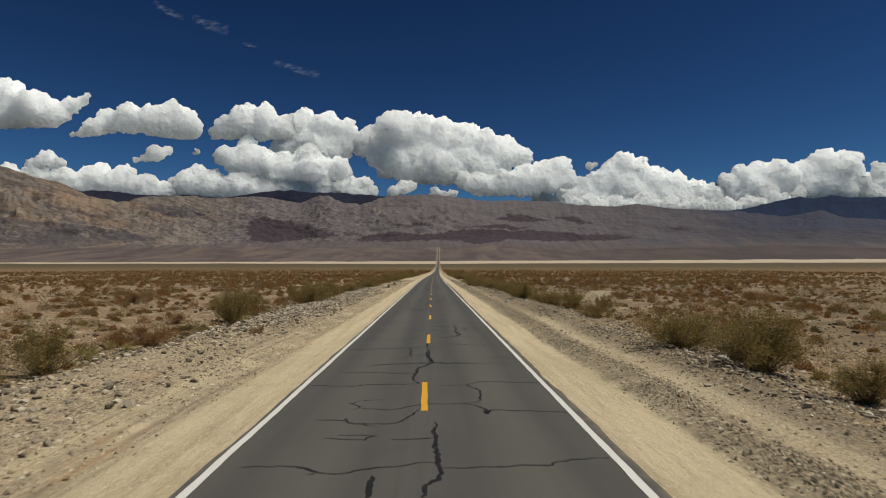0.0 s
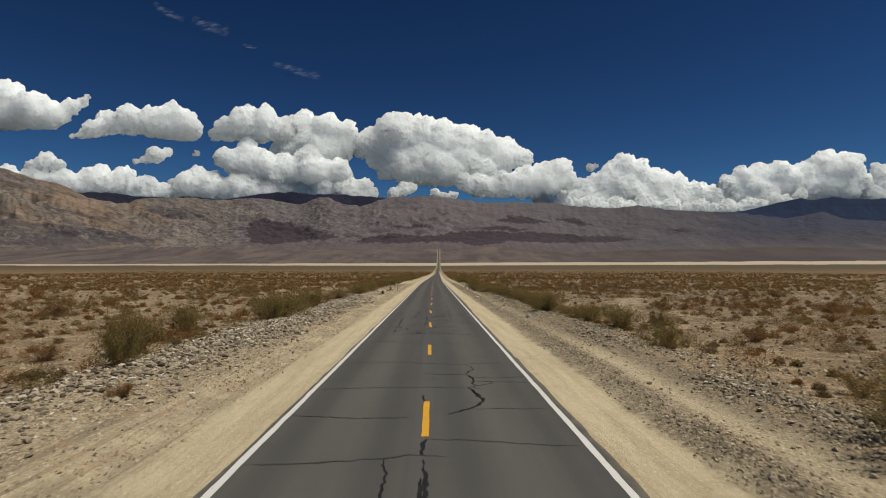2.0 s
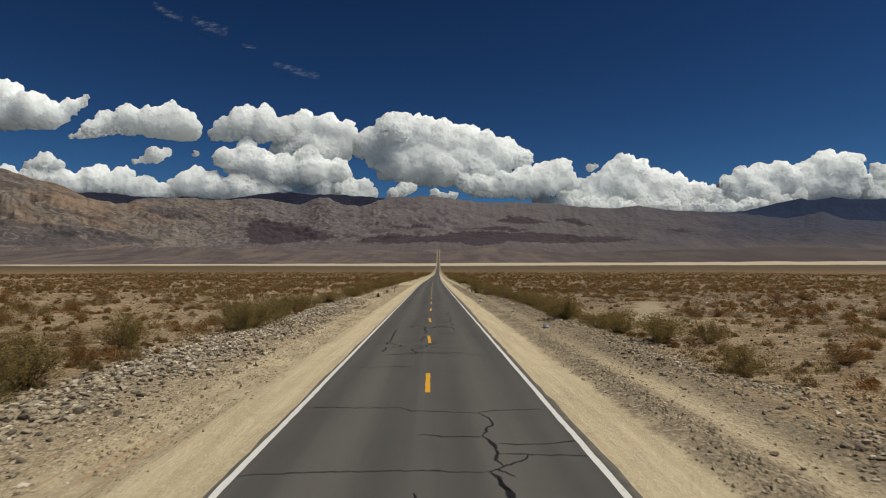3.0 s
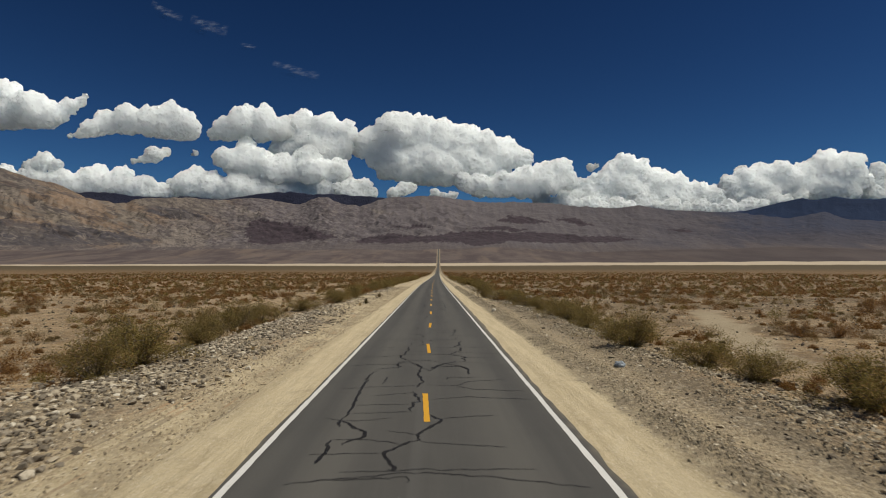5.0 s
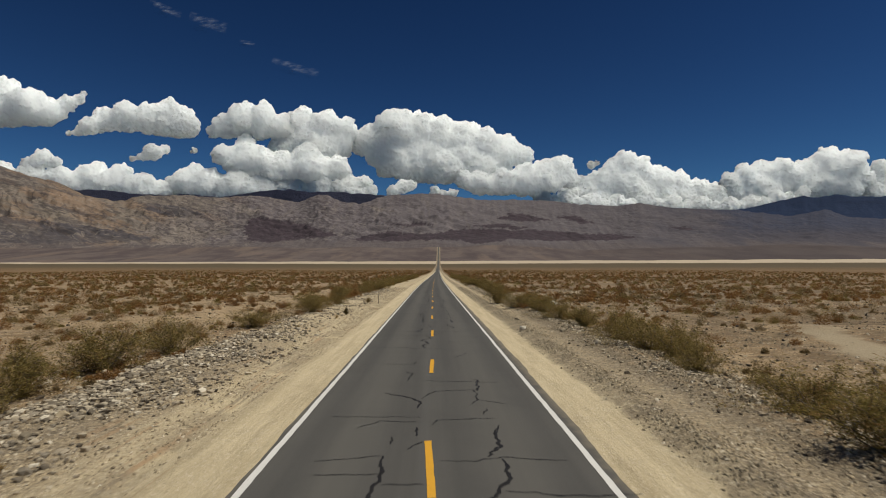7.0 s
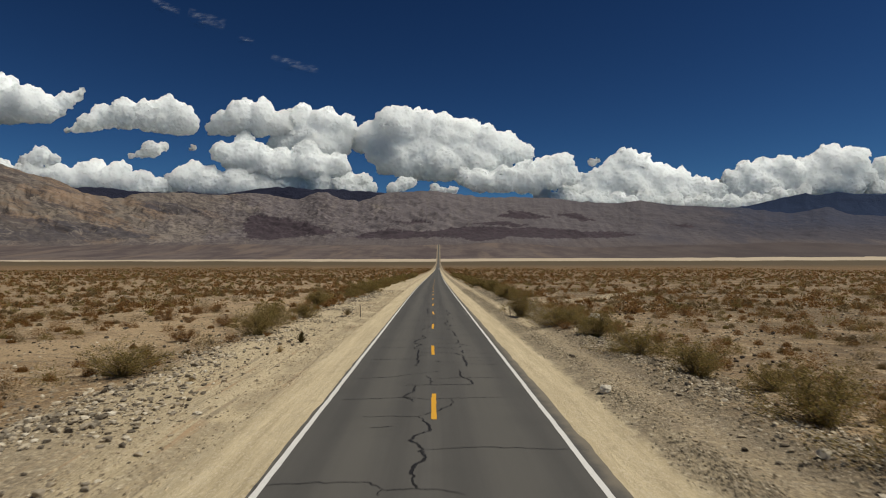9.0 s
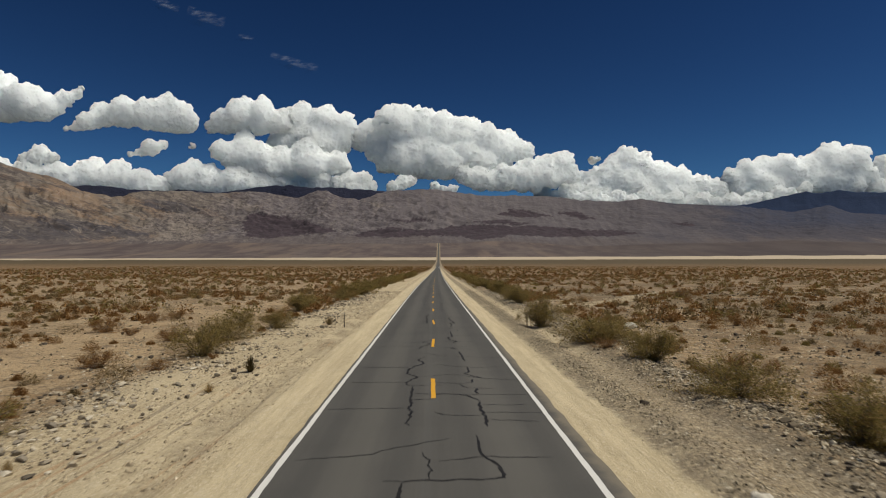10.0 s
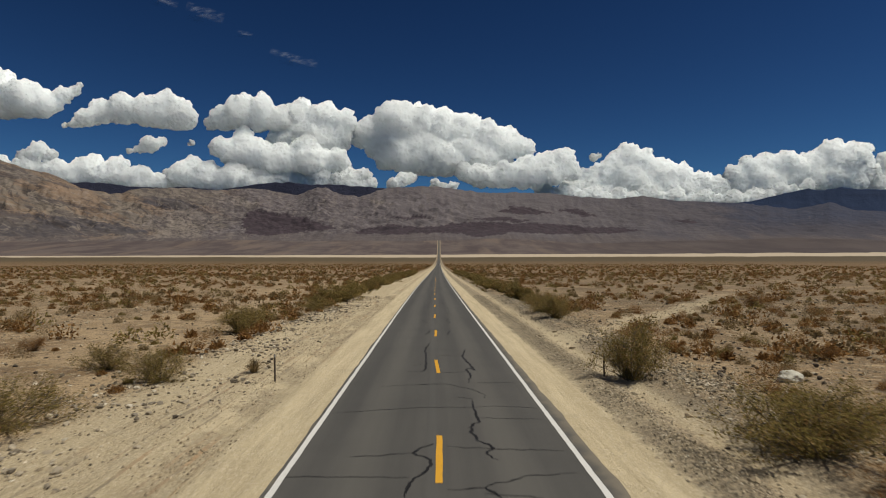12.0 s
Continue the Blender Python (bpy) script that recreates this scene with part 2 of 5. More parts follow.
def asphalt_material():
    n = Nodes("worn asphalt")
    xyz = n.add("ShaderNodeSeparateXYZ", Vector=n.position())
    lat = n.attribute("lateral")
    along = n.noise(0.9, 4, 0.6, stretch=(1.6, 0.05, 1.0))
    blotch, grain = n.noise(0.35, 5, 0.6), n.noise(70.0, 3, 0.75)
    base = n.mix(n.step(along, 0.3, 0.7), (0.078, 0.074, 0.068), (0.100, 0.094, 0.085))
    base = n.mix(n.math("MULTIPLY", n.step(blotch, 0.42, 0.72), 0.4), base, (0.068, 0.065, 0.060))
    lane = n.math("ABSOLUTE", n.math("SUBTRACT", n.math("ABSOLUTE", lat), 1.75))
    base = n.mix(n.math("MULTIPLY", n.step(lane, 0.75, 0.1), 0.45), base, (0.125, 0.117, 0.103))      # paler between the wheel tracks
    track = n.math("ABSOLUTE", n.math("SUBTRACT", lane, 0.95))
    base = n.mix(n.math("MULTIPLY", n.step(track, 0.5, 0.05), 0.35), base, (0.066, 0.063, 0.059))
    base = n.mix(n.math("MULTIPLY", n.step(n.math("ABSOLUTE", n.math("ADD", lat, 0.12)), 0.16, 0.06), 0.30), base, (0.111, 0.106, 0.099))
    base = n.mix(n.math("MULTIPLY", n.step(grain, 0.55, 0.8), 0.5), base, (0.16, 0.15, 0.135))
    dust = n.math("MULTIPLY", n.step(n.math("ADD", n.math("ABSOLUTE", lat), n.math("MULTIPLY", n.noise(1.4, 5), 0.7)), 3.72, 4.15), 0.5)
    base = n.mix(dust, base, (0.30, 0.25, 0.18))
    return n.finish(base, 0.82, n.bump(grain, 0.35, 0.006))


def paint_material(name, colour, under=(0.09, 0.085, 0.08)):
    n = Nodes(name)
    wear = n.math("MULTIPLY", n.step(n.noise(14.0, 6, 0.75), 0.56, 0.74), 0.6)
    tone = n.mix(n.noise(2.0, 4), colour, tuple(c * 0.86 for c in colour))
    return n.finish(n.mix(wear, tone, under), 0.65)


def plain_material(name, dark, light, scale=6.0, rough=0.85, bump=0.3, distance=0.02):
    n = Nodes(name)
    f = n.noise(scale, 6, 0.65, n.local())
    g = n.noise(scale * 6, 4, 0.7, n.local())
    tone = n.mix(n.step(f, 0.3, 0.7), dark, light)
    tone = n.mix(n.math("MULTIPLY", n.step(g, 0.55, 0.75), 0.35), tone, tuple(c * 0.6 for c in dark))
    return n.finish(tone, rough, n.bump(g, bump, distance))


def gravel_material(name="tan gravel", tones=((0.143, 0.110, 0.072), (0.286, 0.227, 0.149), (0.408, 0.323, 0.207), (0.510, 0.412, 0.270), (0.694, 0.608, 0.468))):
    n = Nodes(name)
    tone = n.ramp(n.island(), list(zip((0.0, 0.3, 0.6, 0.9, 1.0), tones)))
    return n.finish(tone, 0.9, n.bump(n.noise(30.0, 4, 0.7), 0.3, 0.01))


def stone_material(name, tones):
    n = Nodes(name)
    pick = n.math("FRACT", n.math("ADD", n.island(), n.add("ShaderNodeObjectInfo").outputs["Random"]))
    tone = n.ramp(pick, list(zip((0.0, 0.2, 0.4, 0.6, 0.85, 1.0), tones)))
    f = n.noise(12.0, 5, 0.7)
    tone = n.mix(n.math("MULTIPLY", n.step(f, 0.45, 0.7), 0.4), tone, (0.214, 0.169, 0.113))
    return n.finish(tone, 0.9, n.bump(f, 0.4, 0.02))


def leaf_material(name, stops):
    n = Nodes(name)
    tone = n.ramp(n.island(), stops)
    patch = n.noise(0.5, 2)
    tone = n.mix(n.math("MULTIPLY", n.step(patch, 0.45, 0.65), 0.4), tone, stops[1][1])
    front = n.add("ShaderNodeBsdfDiffuse", Color=tone)
    through_leaf = n.add("ShaderNodeBsdfTranslucent", Color=tone)
    both = n.add("ShaderNodeMixShader", Fac=0.48)
    n.tree.links.new(front.outputs[0], both.inputs[1])
    n.tree.links.new(through_leaf.outputs[0], both.inputs[2])
    n.tree.links.new(both.outputs[0], n.out.inputs["Surface"])
    return n.mat


def rock_face_material(name, low, high, stripe, rugged=1.0):
    """Bare mountain rock: strata, gullies and scree at the size of hillsides."""
    n = Nodes(name)
    big = n.noise(0.0022, 5, 0.6)
    strata = n.noise(0.010, 6, 0.7, stretch=(0.30, 0.25, 1.5))
    small = n.noise(0.022, 6, 0.72)
    tone = n.mix(n.step(big, 0.38, 0.62), low, high)
    tone = n.mix(n.math("MULTIPLY", n.step(strata, 0.50, 0.64), 0.7), tone, stripe)
    tone = n.mix(n.math("MULTIPLY", n.step(small, 0.52, 0.70), 0.65 * rugged), tone, tuple(c * 0.5 for c in low))
    return n.finish(tone, 1.0, n.bump(small, rugged, 26.0))


def cloud_material():
    n = Nodes("cumulus")
    n.bsdf.inputs["Specular IOR Level"].default_value = 0.0
    n.bsdf.subsurface_method = "BURLEY"
    n.bsdf.inputs["Subsurface Weight"].default_value = 0.9
    n.bsdf.inputs["Subsurface Radius"].default_value = (1.0, 1.0, 1.0)
    n.bsdf.inputs["Subsurface Scale"].default_value = 380.0
    soft = n.add("ShaderNodeVectorMath", i0=n.bump(n.noise(0.030, 6, 0.65), 0.35, 18.0), i1=(0.18, -0.30, 0.40))      # light strays inside a cloud
    soft.operation = "ADD"
    even = n.add("ShaderNodeVectorMath", i0=soft.outputs[0])
    even.operation = "NORMALIZE"
    return n.finish((0.655, 0.675, 0.675), 1.0, even.outputs[0])


def wisp_material():
    n = Nodes("cirrus")
    veil = n.noise(0.013, 6, 0.62, n.local(), stretch=(0.45, 1.0, 1.3))
    edge = n.attribute("veil")
    cover = n.math("MULTIPLY", n.step(veil, 0.42, 0.78), edge)
    n.put(n.bsdf.inputs["Alpha"], n.math("MULTIPLY", cover, 0.36))
    return n.finish((0.84, 0.90, 1.0), 1.0, n.add("ShaderNodeCombineXYZ", X=0.3, Y=-0.35, Z=0.88).outputs[0])


GROUND = ground_material()
ASPHALT = asphalt_material()
WHITE_PAINT = paint_material("white road paint", (0.72, 0.70, 0.66))
YELLOW_PAINT = paint_material("yellow road paint", (0.72, 0.37, 0.035))
TAR = plain_material("crack sealant", (0.012, 0.011, 0.011), (0.022, 0.020, 0.019), 3.0, 0.6)
STONE = stone_material("desert stone", ((0.061, 0.047, 0.034), (0.153, 0.122, 0.083), (0.230, 0.192, 0.135), (0.337, 0.267, 0.171), (0.439, 0.353, 0.230), (0.653, 0.578, 0.450)))
RUBBLE = stone_material("grey rubble", ((0.070, 0.056, 0.042), (0.165, 0.136, 0.100), (0.250, 0.213, 0.162), (0.360, 0.300, 0.217), (0.455, 0.382, 0.276), (0.66, 0.59, 0.47)))
GRAVEL = gravel_material()
GREY_GRAVEL = gravel_material("grey gravel", ((0.112, 0.091, 0.063), (0.204, 0.169, 0.116), (0.296, 0.243, 0.165), (0.398, 0.328, 0.224), (0.612, 0.539, 0.414)))
VARNISHED = plain_material("desert varnish", (0.043, 0.033, 0.025), (0.107, 0.083, 0.060), 3.0, 0.8, 0.4)
BARK = plain_material("grey-brown twigs", (0.11, 0.085, 0.06), (0.20, 0.16, 0.12), 8.0)
OLIVE = leaf_material("creosote leaves", [(0.0, (0.135, 0.104, 0.032)), (0.42, (0.240, 0.192, 0.066)), (0.70, (0.320, 0.248, 0.092)), (0.86, (0.34, 0.200, 0.084)), (1.0, (0.43, 0.32, 0.155))])
RUST = leaf_material("dry rusty scrub", [(0.0, (0.130, 0.062, 0.021)), (0.5, (0.260, 0.138, 0.050)), (1.0, (0.40, 0.235, 0.098))])
GREYBRUSH = leaf_material("grey-brown scrub", [(0.0, (0.115, 0.080, 0.038)), (0.5, (0.225, 0.160, 0.077)), (1.0, (0.37, 0.28, 0.15))])
STRAW = leaf_material("dry straw grass", [(0.0, (0.30, 0.20, 0.085)), (0.6, (0.45, 0.33, 0.16)), (1.0, (0.55, 0.43, 0.24))])
CLOUD = cloud_material()
CIRRUS = wisp_material()


# ---- building helpers ----
def mesh_from(name, verts, faces, material, smooth=False):
    me = bpy.data.meshes.new(name)
    me.from_pydata([tuple(map(float, v)) for v in verts], [], [tuple(map(int, f)) for f in faces])
    me.materials.append(material)
    if smooth:
        me.polygons.foreach_set("use_smooth", [True] * len(me.polygons))
    return me


def mesh_fast(name, verts, faces, material, smooth=False):
    """verts (n, 3) and faces (m, k) as arrays."""
    verts, faces = np.asarray(verts, np.float32), np.asarray(faces, np.int32)
    me = bpy.data.meshes.new(name)
    count, corners = faces.shape
    me.vertices.add(len(verts))
    me.vertices.foreach_set("co", verts.ravel())
    me.loops.add(count * corners)
    me.loops.foreach_set("vertex_index", faces.ravel())
    me.polygons.add(count)
    me.polygons.foreach_set("loop_start", np.arange(0, count * corners, corners, dtype=np.int32))
    me.polygons.foreach_set("use_smooth", np.full(count, smooth))
    me.update(calc_edges=True)
    me.materials.append(material)
    return me


def part(name, me, parent, label=""):
    ob = new(name, me)
    ob.parent = parent
    if label:
        ob["label"] = label
    return ob


def grid_faces(rows, cols):
    i = np.arange((rows - 1) * (cols - 1))
    a = (i // (cols - 1)) * cols + i % (cols - 1)
    return np.stack([a, a + 1, a + cols + 1, a + cols], 1)


def icosphere(level):
    bm = bmesh.new()
    bmesh.ops.create_icosphere(bm, subdivisions=level, radius=1.0)
    v = np.array([tuple(p.co) for p in bm.verts])
    f = np.array([[p.index for p in q.verts] for q in bm.faces])
    bm.free()
    return v, f


def many(shapes, rng, places, sizes, flat=(0.4, 0.85), sink=0.25):
    """Turned and scaled copies of shapes, joined: vertex and face arrays."""
    vs, fs, base = [], [], 0
    for place, size in zip(places, sizes):
        v, f = shapes[rng.integers(len(shapes))]
        turn, low = rng.uniform(0, 2 * math.pi), rng.uniform(*flat)
        c, s = math.cos(turn), math.sin(turn)
        q = v * (size * rng.uniform(0.8, 1.25), size, size * low)
        q = np.stack([q[:, 0] * c - q[:, 1] * s, q[:, 0] * s + q[:, 1] * c, q[:, 2] + size * low * (1 - 2 * sink)], 1) + place
        vs.append(q), fs.append(f + base)
        base += len(v)
    return np.concatenate(vs), np.concatenate(fs)


# ---- lie of the land ----
def road_x(y):
    """The road runs straight, then bears a little to the right."""
    s = np.maximum(np.asarray(y, float) - 150.0, 0.0)
    return 0.0105 * (s - 100.0 * (1.0 - np.exp(-s / 100.0)))


PROFILE_Y = [-400, 0, 150, 200, 350, 650, 950, 1550, 2250, 2350, 2750, 3150, 3650, 4300, 4950]
PROFILE_Z = [0, 0, 0, -0.05, -0.55, -0.5, 0.2, 8.5, 19.5, 26, 45, 84, 165, 230, 260]


def road_z(y):
    """Height of the valley floor along the road: a shallow dip, then the long rise of the far fan."""
    y = np.asarray(y, float)
    total = 0
    for off in (-1.0, -0.5, 0.0, 0.5, 1.0):
        total = total + np.interp(y + off * 0.06 * np.maximum(y - 120.0, 0.0), PROFILE_Y, PROFILE_Z)
    return total / 5


def swell(x, y, lat):
    """Long low waves of the far fan."""
    k = min(max((y - 2800.0) / 500.0, 0.0), 1.0) * min(max((abs(lat) - 30.0) / 200.0, 0.0), 1.0)
    return 26.0 * k * noise.noise(Vector((x * 0.0016, y * 0.0012, 5.0))) if k > 0 else 0.0


def hump(v, middle, width):
    return np.exp(-((v - middle) / width) ** 2)


def side_z(lat, y):
    """Height beside the road, against the road's own level."""
    lat = np.asarray(lat, float)
    away = np.abs(lat)
    z = -0.035 - 0.05 * np.clip((away - 3.6) / 2.0, 0, 1) - 0.22 * np.clip((away - 7.0) / 7.0, 0, 1)
    left_berm = 0.30 * (1 - 0.8 * np.clip((y - 98.0) / 12.0, 0, 1))
    z = z + np.where(lat < 0, left_berm * hump(lat, -10.2, 1.7) + 0.06 * hump(lat, -5.0, 0.35) - 0.07 * hump(lat, -5.75, 0.4) + 0.05 * hump(lat, -7.0, 0.6), 0.17 * hump(lat, 6.15, 0.5) - 0.04 * hump(lat, 7.3, 0.5) + 0.24 * hump(lat, 9.4, 1.0))
    return np.where(away < 3.3, -0.14, z)


def roughness(x, y):
    p = Vector((x * 0.11, y * 0.11, 3.0))
    q = Vector((x * 0.55, y * 0.55, 7.0))
    return 0.22 * noise.noise(p) + 0.07 * noise.noise(q)


def land(x, y):
    """Ground height at a place."""
    lat = x - float(road_x(y))
    k = min(max((abs(lat) - 3.6) / 8.0, 0.0), 1.0)
    return float(road_z(y)) + float(side_z(lat, y)) + roughness(x, y) * (0.12 + 0.88 * k) * (abs(lat) > 3.5)


# ---- ground ----
def spaced(marks):
    """Growing steps: (end, step) pairs from the first mark on."""
    out = [marks[0]]
    for end, step in marks[1:]:
        count = max(1, round((end - out[-1]) / step))
        out += list(np.linspace(out[-1], end, count + 1)[1:])
    return out


def build_ground():
    half = spaced([0.0, (3.3, 1.65), (3.4, 0.1), (14.0, 0.24), (30.0, 0.9), (70.0, 2.5), (250.0, 12.0), (1000.0, 60.0), (4600.0, 180.0)])
    lats = np.array([-v for v in half[:0:-1]] + half)
    ys = np.array(spaced([-400.0, (-20.0, 40.0), (0.0, 2.0), (175.0, 0.5), (300.0, 2.0), (700.0, 10.0), (2200.0, 30.0), (3700.0, 22.0), (4900.0, 80.0)]))
    lat, yy = np.meshgrid(lats, ys)
    xx = lat + road_x(yy)
    zz = road_z(yy) + side_z(lat, yy)
    rough = np.array([roughness(x, y) if abs(x) < 400 and y < 900 else 0.0 for x, y in zip(xx.ravel(), yy.ravel())]).reshape(xx.shape)
    k = np.clip((np.abs(lat) - 3.6) / 8.0, 0, 1)
    zz = zz + rough * (0.12 + 0.88 * k) * (np.abs(lat) > 3.5)
    zz = zz + np.array([swell(*p) for p in zip(xx.ravel(), yy.ravel(), lat.ravel())]).reshape(xx.shape)
    me = mesh_fast("ground", np.stack([xx, yy, zz], -1).reshape(-1, 3), grid_faces(*xx.shape), GROUND, smooth=True)
    layer = me.attributes.new("lateral", "FLOAT", "POINT")
    layer.data.foreach_set("value", lat.ravel().astype(np.float32))
    return tagged(new("ground", me), "pale sandy desert floor with gravel shoulders", "ground", kind="structure")


def build_road():
    rng = np.random.default_rng(4)
    ys = np.array(spaced([-60.0, (0.0, 4.0), (175.0, 0.5), (300.0, 2.0), (700.0, 10.0), (2200.0, 30.0), (3560.0, 22.0)]))
    fray = [noise.noise(Vector((0, y * 0.9, 1))) * 0.05 + noise.noise(Vector((5, y * 0.22, 2))) * 0.06 for y in ys]
    fray2 = [noise.noise(Vector((9, y * 0.9, 1))) * 0.07 + noise.noise(Vector((3, y * 0.22, 2))) * 0.08 for y in ys]
    verts, lats = [], []
    for y, f, g in zip(ys, fray, fray2):
        g += 0.20 * float(np.interp(y, [60, 82, 112, 150], [0, 1, 1, 0.4])) - 0.06
        cx, cz = float(road_x(y)), float(road_z(y))
        for lat, dz in ((-3.57 + f, -0.12), (-3.52 + f, -0.015), (-1.7, 0.012), (0.0, 0.03), (1.7, 0.012), (3.66 + g, -0.015), (3.71 + g, -0.12)):
            verts.append((cx + lat, y, cz + dz)), lats.append(lat)
    me = mesh_fast("road", verts, grid_faces(len(ys), 7), ASPHALT, smooth=False)
    layer = me.attributes.new("lateral", "FLOAT", "POINT")
    layer.data.foreach_set("value", np.array(lats, np.float32))
    return tagged(new("road", me), "narrow grey asphalt road with sealed cracks", "road", kind="structure")


def crown(lat):
    """Height of the cambered road surface."""
    return float(np.interp(abs(lat), [0, 1.7, 3.65], [0.03, 0.012, -0.015]))


def ribbon(name, line, width, material, lift, rng, ragged=0.0):
    """A flat strip along (lat, y) points on the road, with a small thickness."""
    pts = [Vector(p) for p in line]
    verts, faces = [], []
    for i, p in enumerate(pts):
        ahead = (pts[min(i + 1, len(pts) - 1)] - pts[max(i - 1, 0)]).normalized()
        out = Vector((-ahead.y, ahead.x))
        w = width if not callable(width) else width(i / max(1, len(pts) - 1))
        for s in (1, -1):
            q = p + out * s * (w / 2 + rng.uniform(-ragged, ragged))
            z = float(road_z(q.y)) + crown(q.x) + lift
            verts.append((q.x + float(road_x(q.y)), q.y, z))
        if i:
            faces.append((2 * i - 2, 2 * i - 1, 2 * i + 1, 2 * i))
    return mesh_from(name, verts, faces, material)


ground = build_ground()
road = build_road()


def build_markings():
    rng = np.random.default_rng(11)
    for lat, label in ((-3.35, "worn white edge line"), (3.35, "worn white edge line")):
        ys = spaced([-60.0, (0.0, 4.0), (175.0, 0.35), (300.0, 2.0), (700.0, 10.0), (1200.0, 30.0)])
        me = ribbon("edge_line", [(lat + 0.012 * noise.noise(Vector((lat, y * 0.4, 0))), y) for y in ys], 0.145, WHITE_PAINT, 0.005, rng, 0.008)
        part("edge_line", me, road, label)
    for i in range(-6, 24):
        mid = 30.1 + 12.2 * i
        lat = 0.03 + 0.02 * math.sin(i * 1.7) + 0.006 * max(0, i - 4)
        tilt = rng.uniform(-0.012, 0.012)
        line = [(lat + tilt * (k - 4), mid - 1.74 + 3.36 * k / 8) for k in range(9)]
        part("centre_dash", ribbon("centre_dash", line, 0.155, YELLOW_PAINT, 0.006, rng, 0.008), road, "worn yellow centre dash")


build_markings()

# ---- far country: directions in thousandths (right, up) from the road's own direction ----
EYE_Y, EYE_Z = 46.3, 3.8


def afar(u, v, reach):
    return Vector((0.12 + u * reach / 1000, EYE_Y + reach, EYE_Z + v * reach / 1000))


def within(outline, u, v):
    """Whether a direction lies inside an outline."""
    inside = False
    for (ua, va), (ub, vb) in zip(outline, outline[1:] + outline[:1]):
        if (va > v) != (vb > v) and u < ua + (v - va) / (vb - va) * (ub - ua):
            inside = not inside
    return inside


def build_range(name, label, skyline, near, far, foot, material, relief, seed, cells=(260, 70), size=1.0, bulge=1.3, beds=None):
    """A mountain range: slopes rise from a foot line to a ridge line in spurs, hills and gullies; beds are outcrops of other rock."""
    us, tops = [p[0] for p in skyline], [p[1] for p in skyline]
    cols, rows = cells
    verts = np.zeros((rows, cols, 3))
    kinds = {kind: np.zeros((rows, cols)) for kind in beds or {}}
    for j in range(cols):
        u = us[0] + (us[-1] - us[0]) * j / (cols - 1)
        top = float(np.interp(u, us, tops)) + 1.6 * noise.fractal(Vector((u * 0.07, seed, 0)), 0.85, 2.1, 5)
        gx, gy = 0.12 + u * near / 1000, EYE_Y + near
        low = foot(u) if foot else (float(road_z(gy)) + swell(gx, gy, gx - float(road_x(gy))) - EYE_Z) / near * 1000 - 0.4
        for i in range(rows):
            s = i / (rows - 9)
            t = min(s, 1.0)
            reach = near + (far - near) * t + max(0.0, s - 1.0) * (far - near) * 1.5
            x = u * reach / 1000
            p = Vector((x * 0.0032 / size, reach * 0.0052 / size, seed))
            p += 0.35 * noise.noise_vector(p * 1.3)
            hills = noise.fractal(p, 0.8, 2.0, 4)
            spurs = 1.0 - abs(noise.noise(p * 1.9)) * 2.0 + 0.5 * (1.0 - abs(noise.noise(p * 4.3)) * 2.0)
            fine = noise.fractal(p * 9.0, 0.7, 2.1, 4)
            gully = 1.0 - 2.0 * abs(noise.noise(Vector((p.x * 7.0, p.y * 2.2, seed + 3.0))))
            fade = min(1.0, 2.5 * t) ** 1.3 * min(1.0, 4.0 * (1.0 - t))
            calm = 1.0 - 0.55 * min(max((u + 60.0) / 220.0, 0.0), 1.0)
            crests = noise.ridged_multi_fractal(p * 2.6, 0.95, 2.1, 5, 1.0, 2.0)
            shape = t ** bulge + relief * calm * (0.17 * hills + 0.08 * (spurs - 0.7) + 0.014 * fine - 0.02 * gully + 0.05 * (crests - 1.1)) * fade
            v = low + (top - low) * min(max(shape, 0.0), 1.0 - 0.25 * (1.0 - t)) if s < 1 else top - (s - 1.0) * 160.0
            if i < 1:
                v = low - 14.0
            q = Vector((u * 0.035, v * 0.11, seed))
            uu = u + 9.0 * noise.noise(q) + 7.0 * noise.fractal(q * 3.1, 0.6, 2.1, 3)
            vv = v + 2.4 * noise.noise(q + Vector((9, 0, 0))) + 1.8 * noise.fractal(q * 2.7 + Vector((0, 5, 0)), 0.6, 2.1, 3)
            for kind, outlines in (beds or {}).items():
                kinds[kind][i, j] = any(within(o, uu, vv) for o in outlines)
            verts[i, j] = afar(u, v, reach)
    me = mesh_fast(name, verts.reshape(-1, 3), grid_faces(rows, cols), material, smooth=True)
    for kind, values in kinds.items():
        me.attributes.new(kind, "FLOAT", "POINT").data.foreach_set("value", values.ravel().astype(np.float32))
    return tagged(new(name, me), label, "mountain", kind="structure")


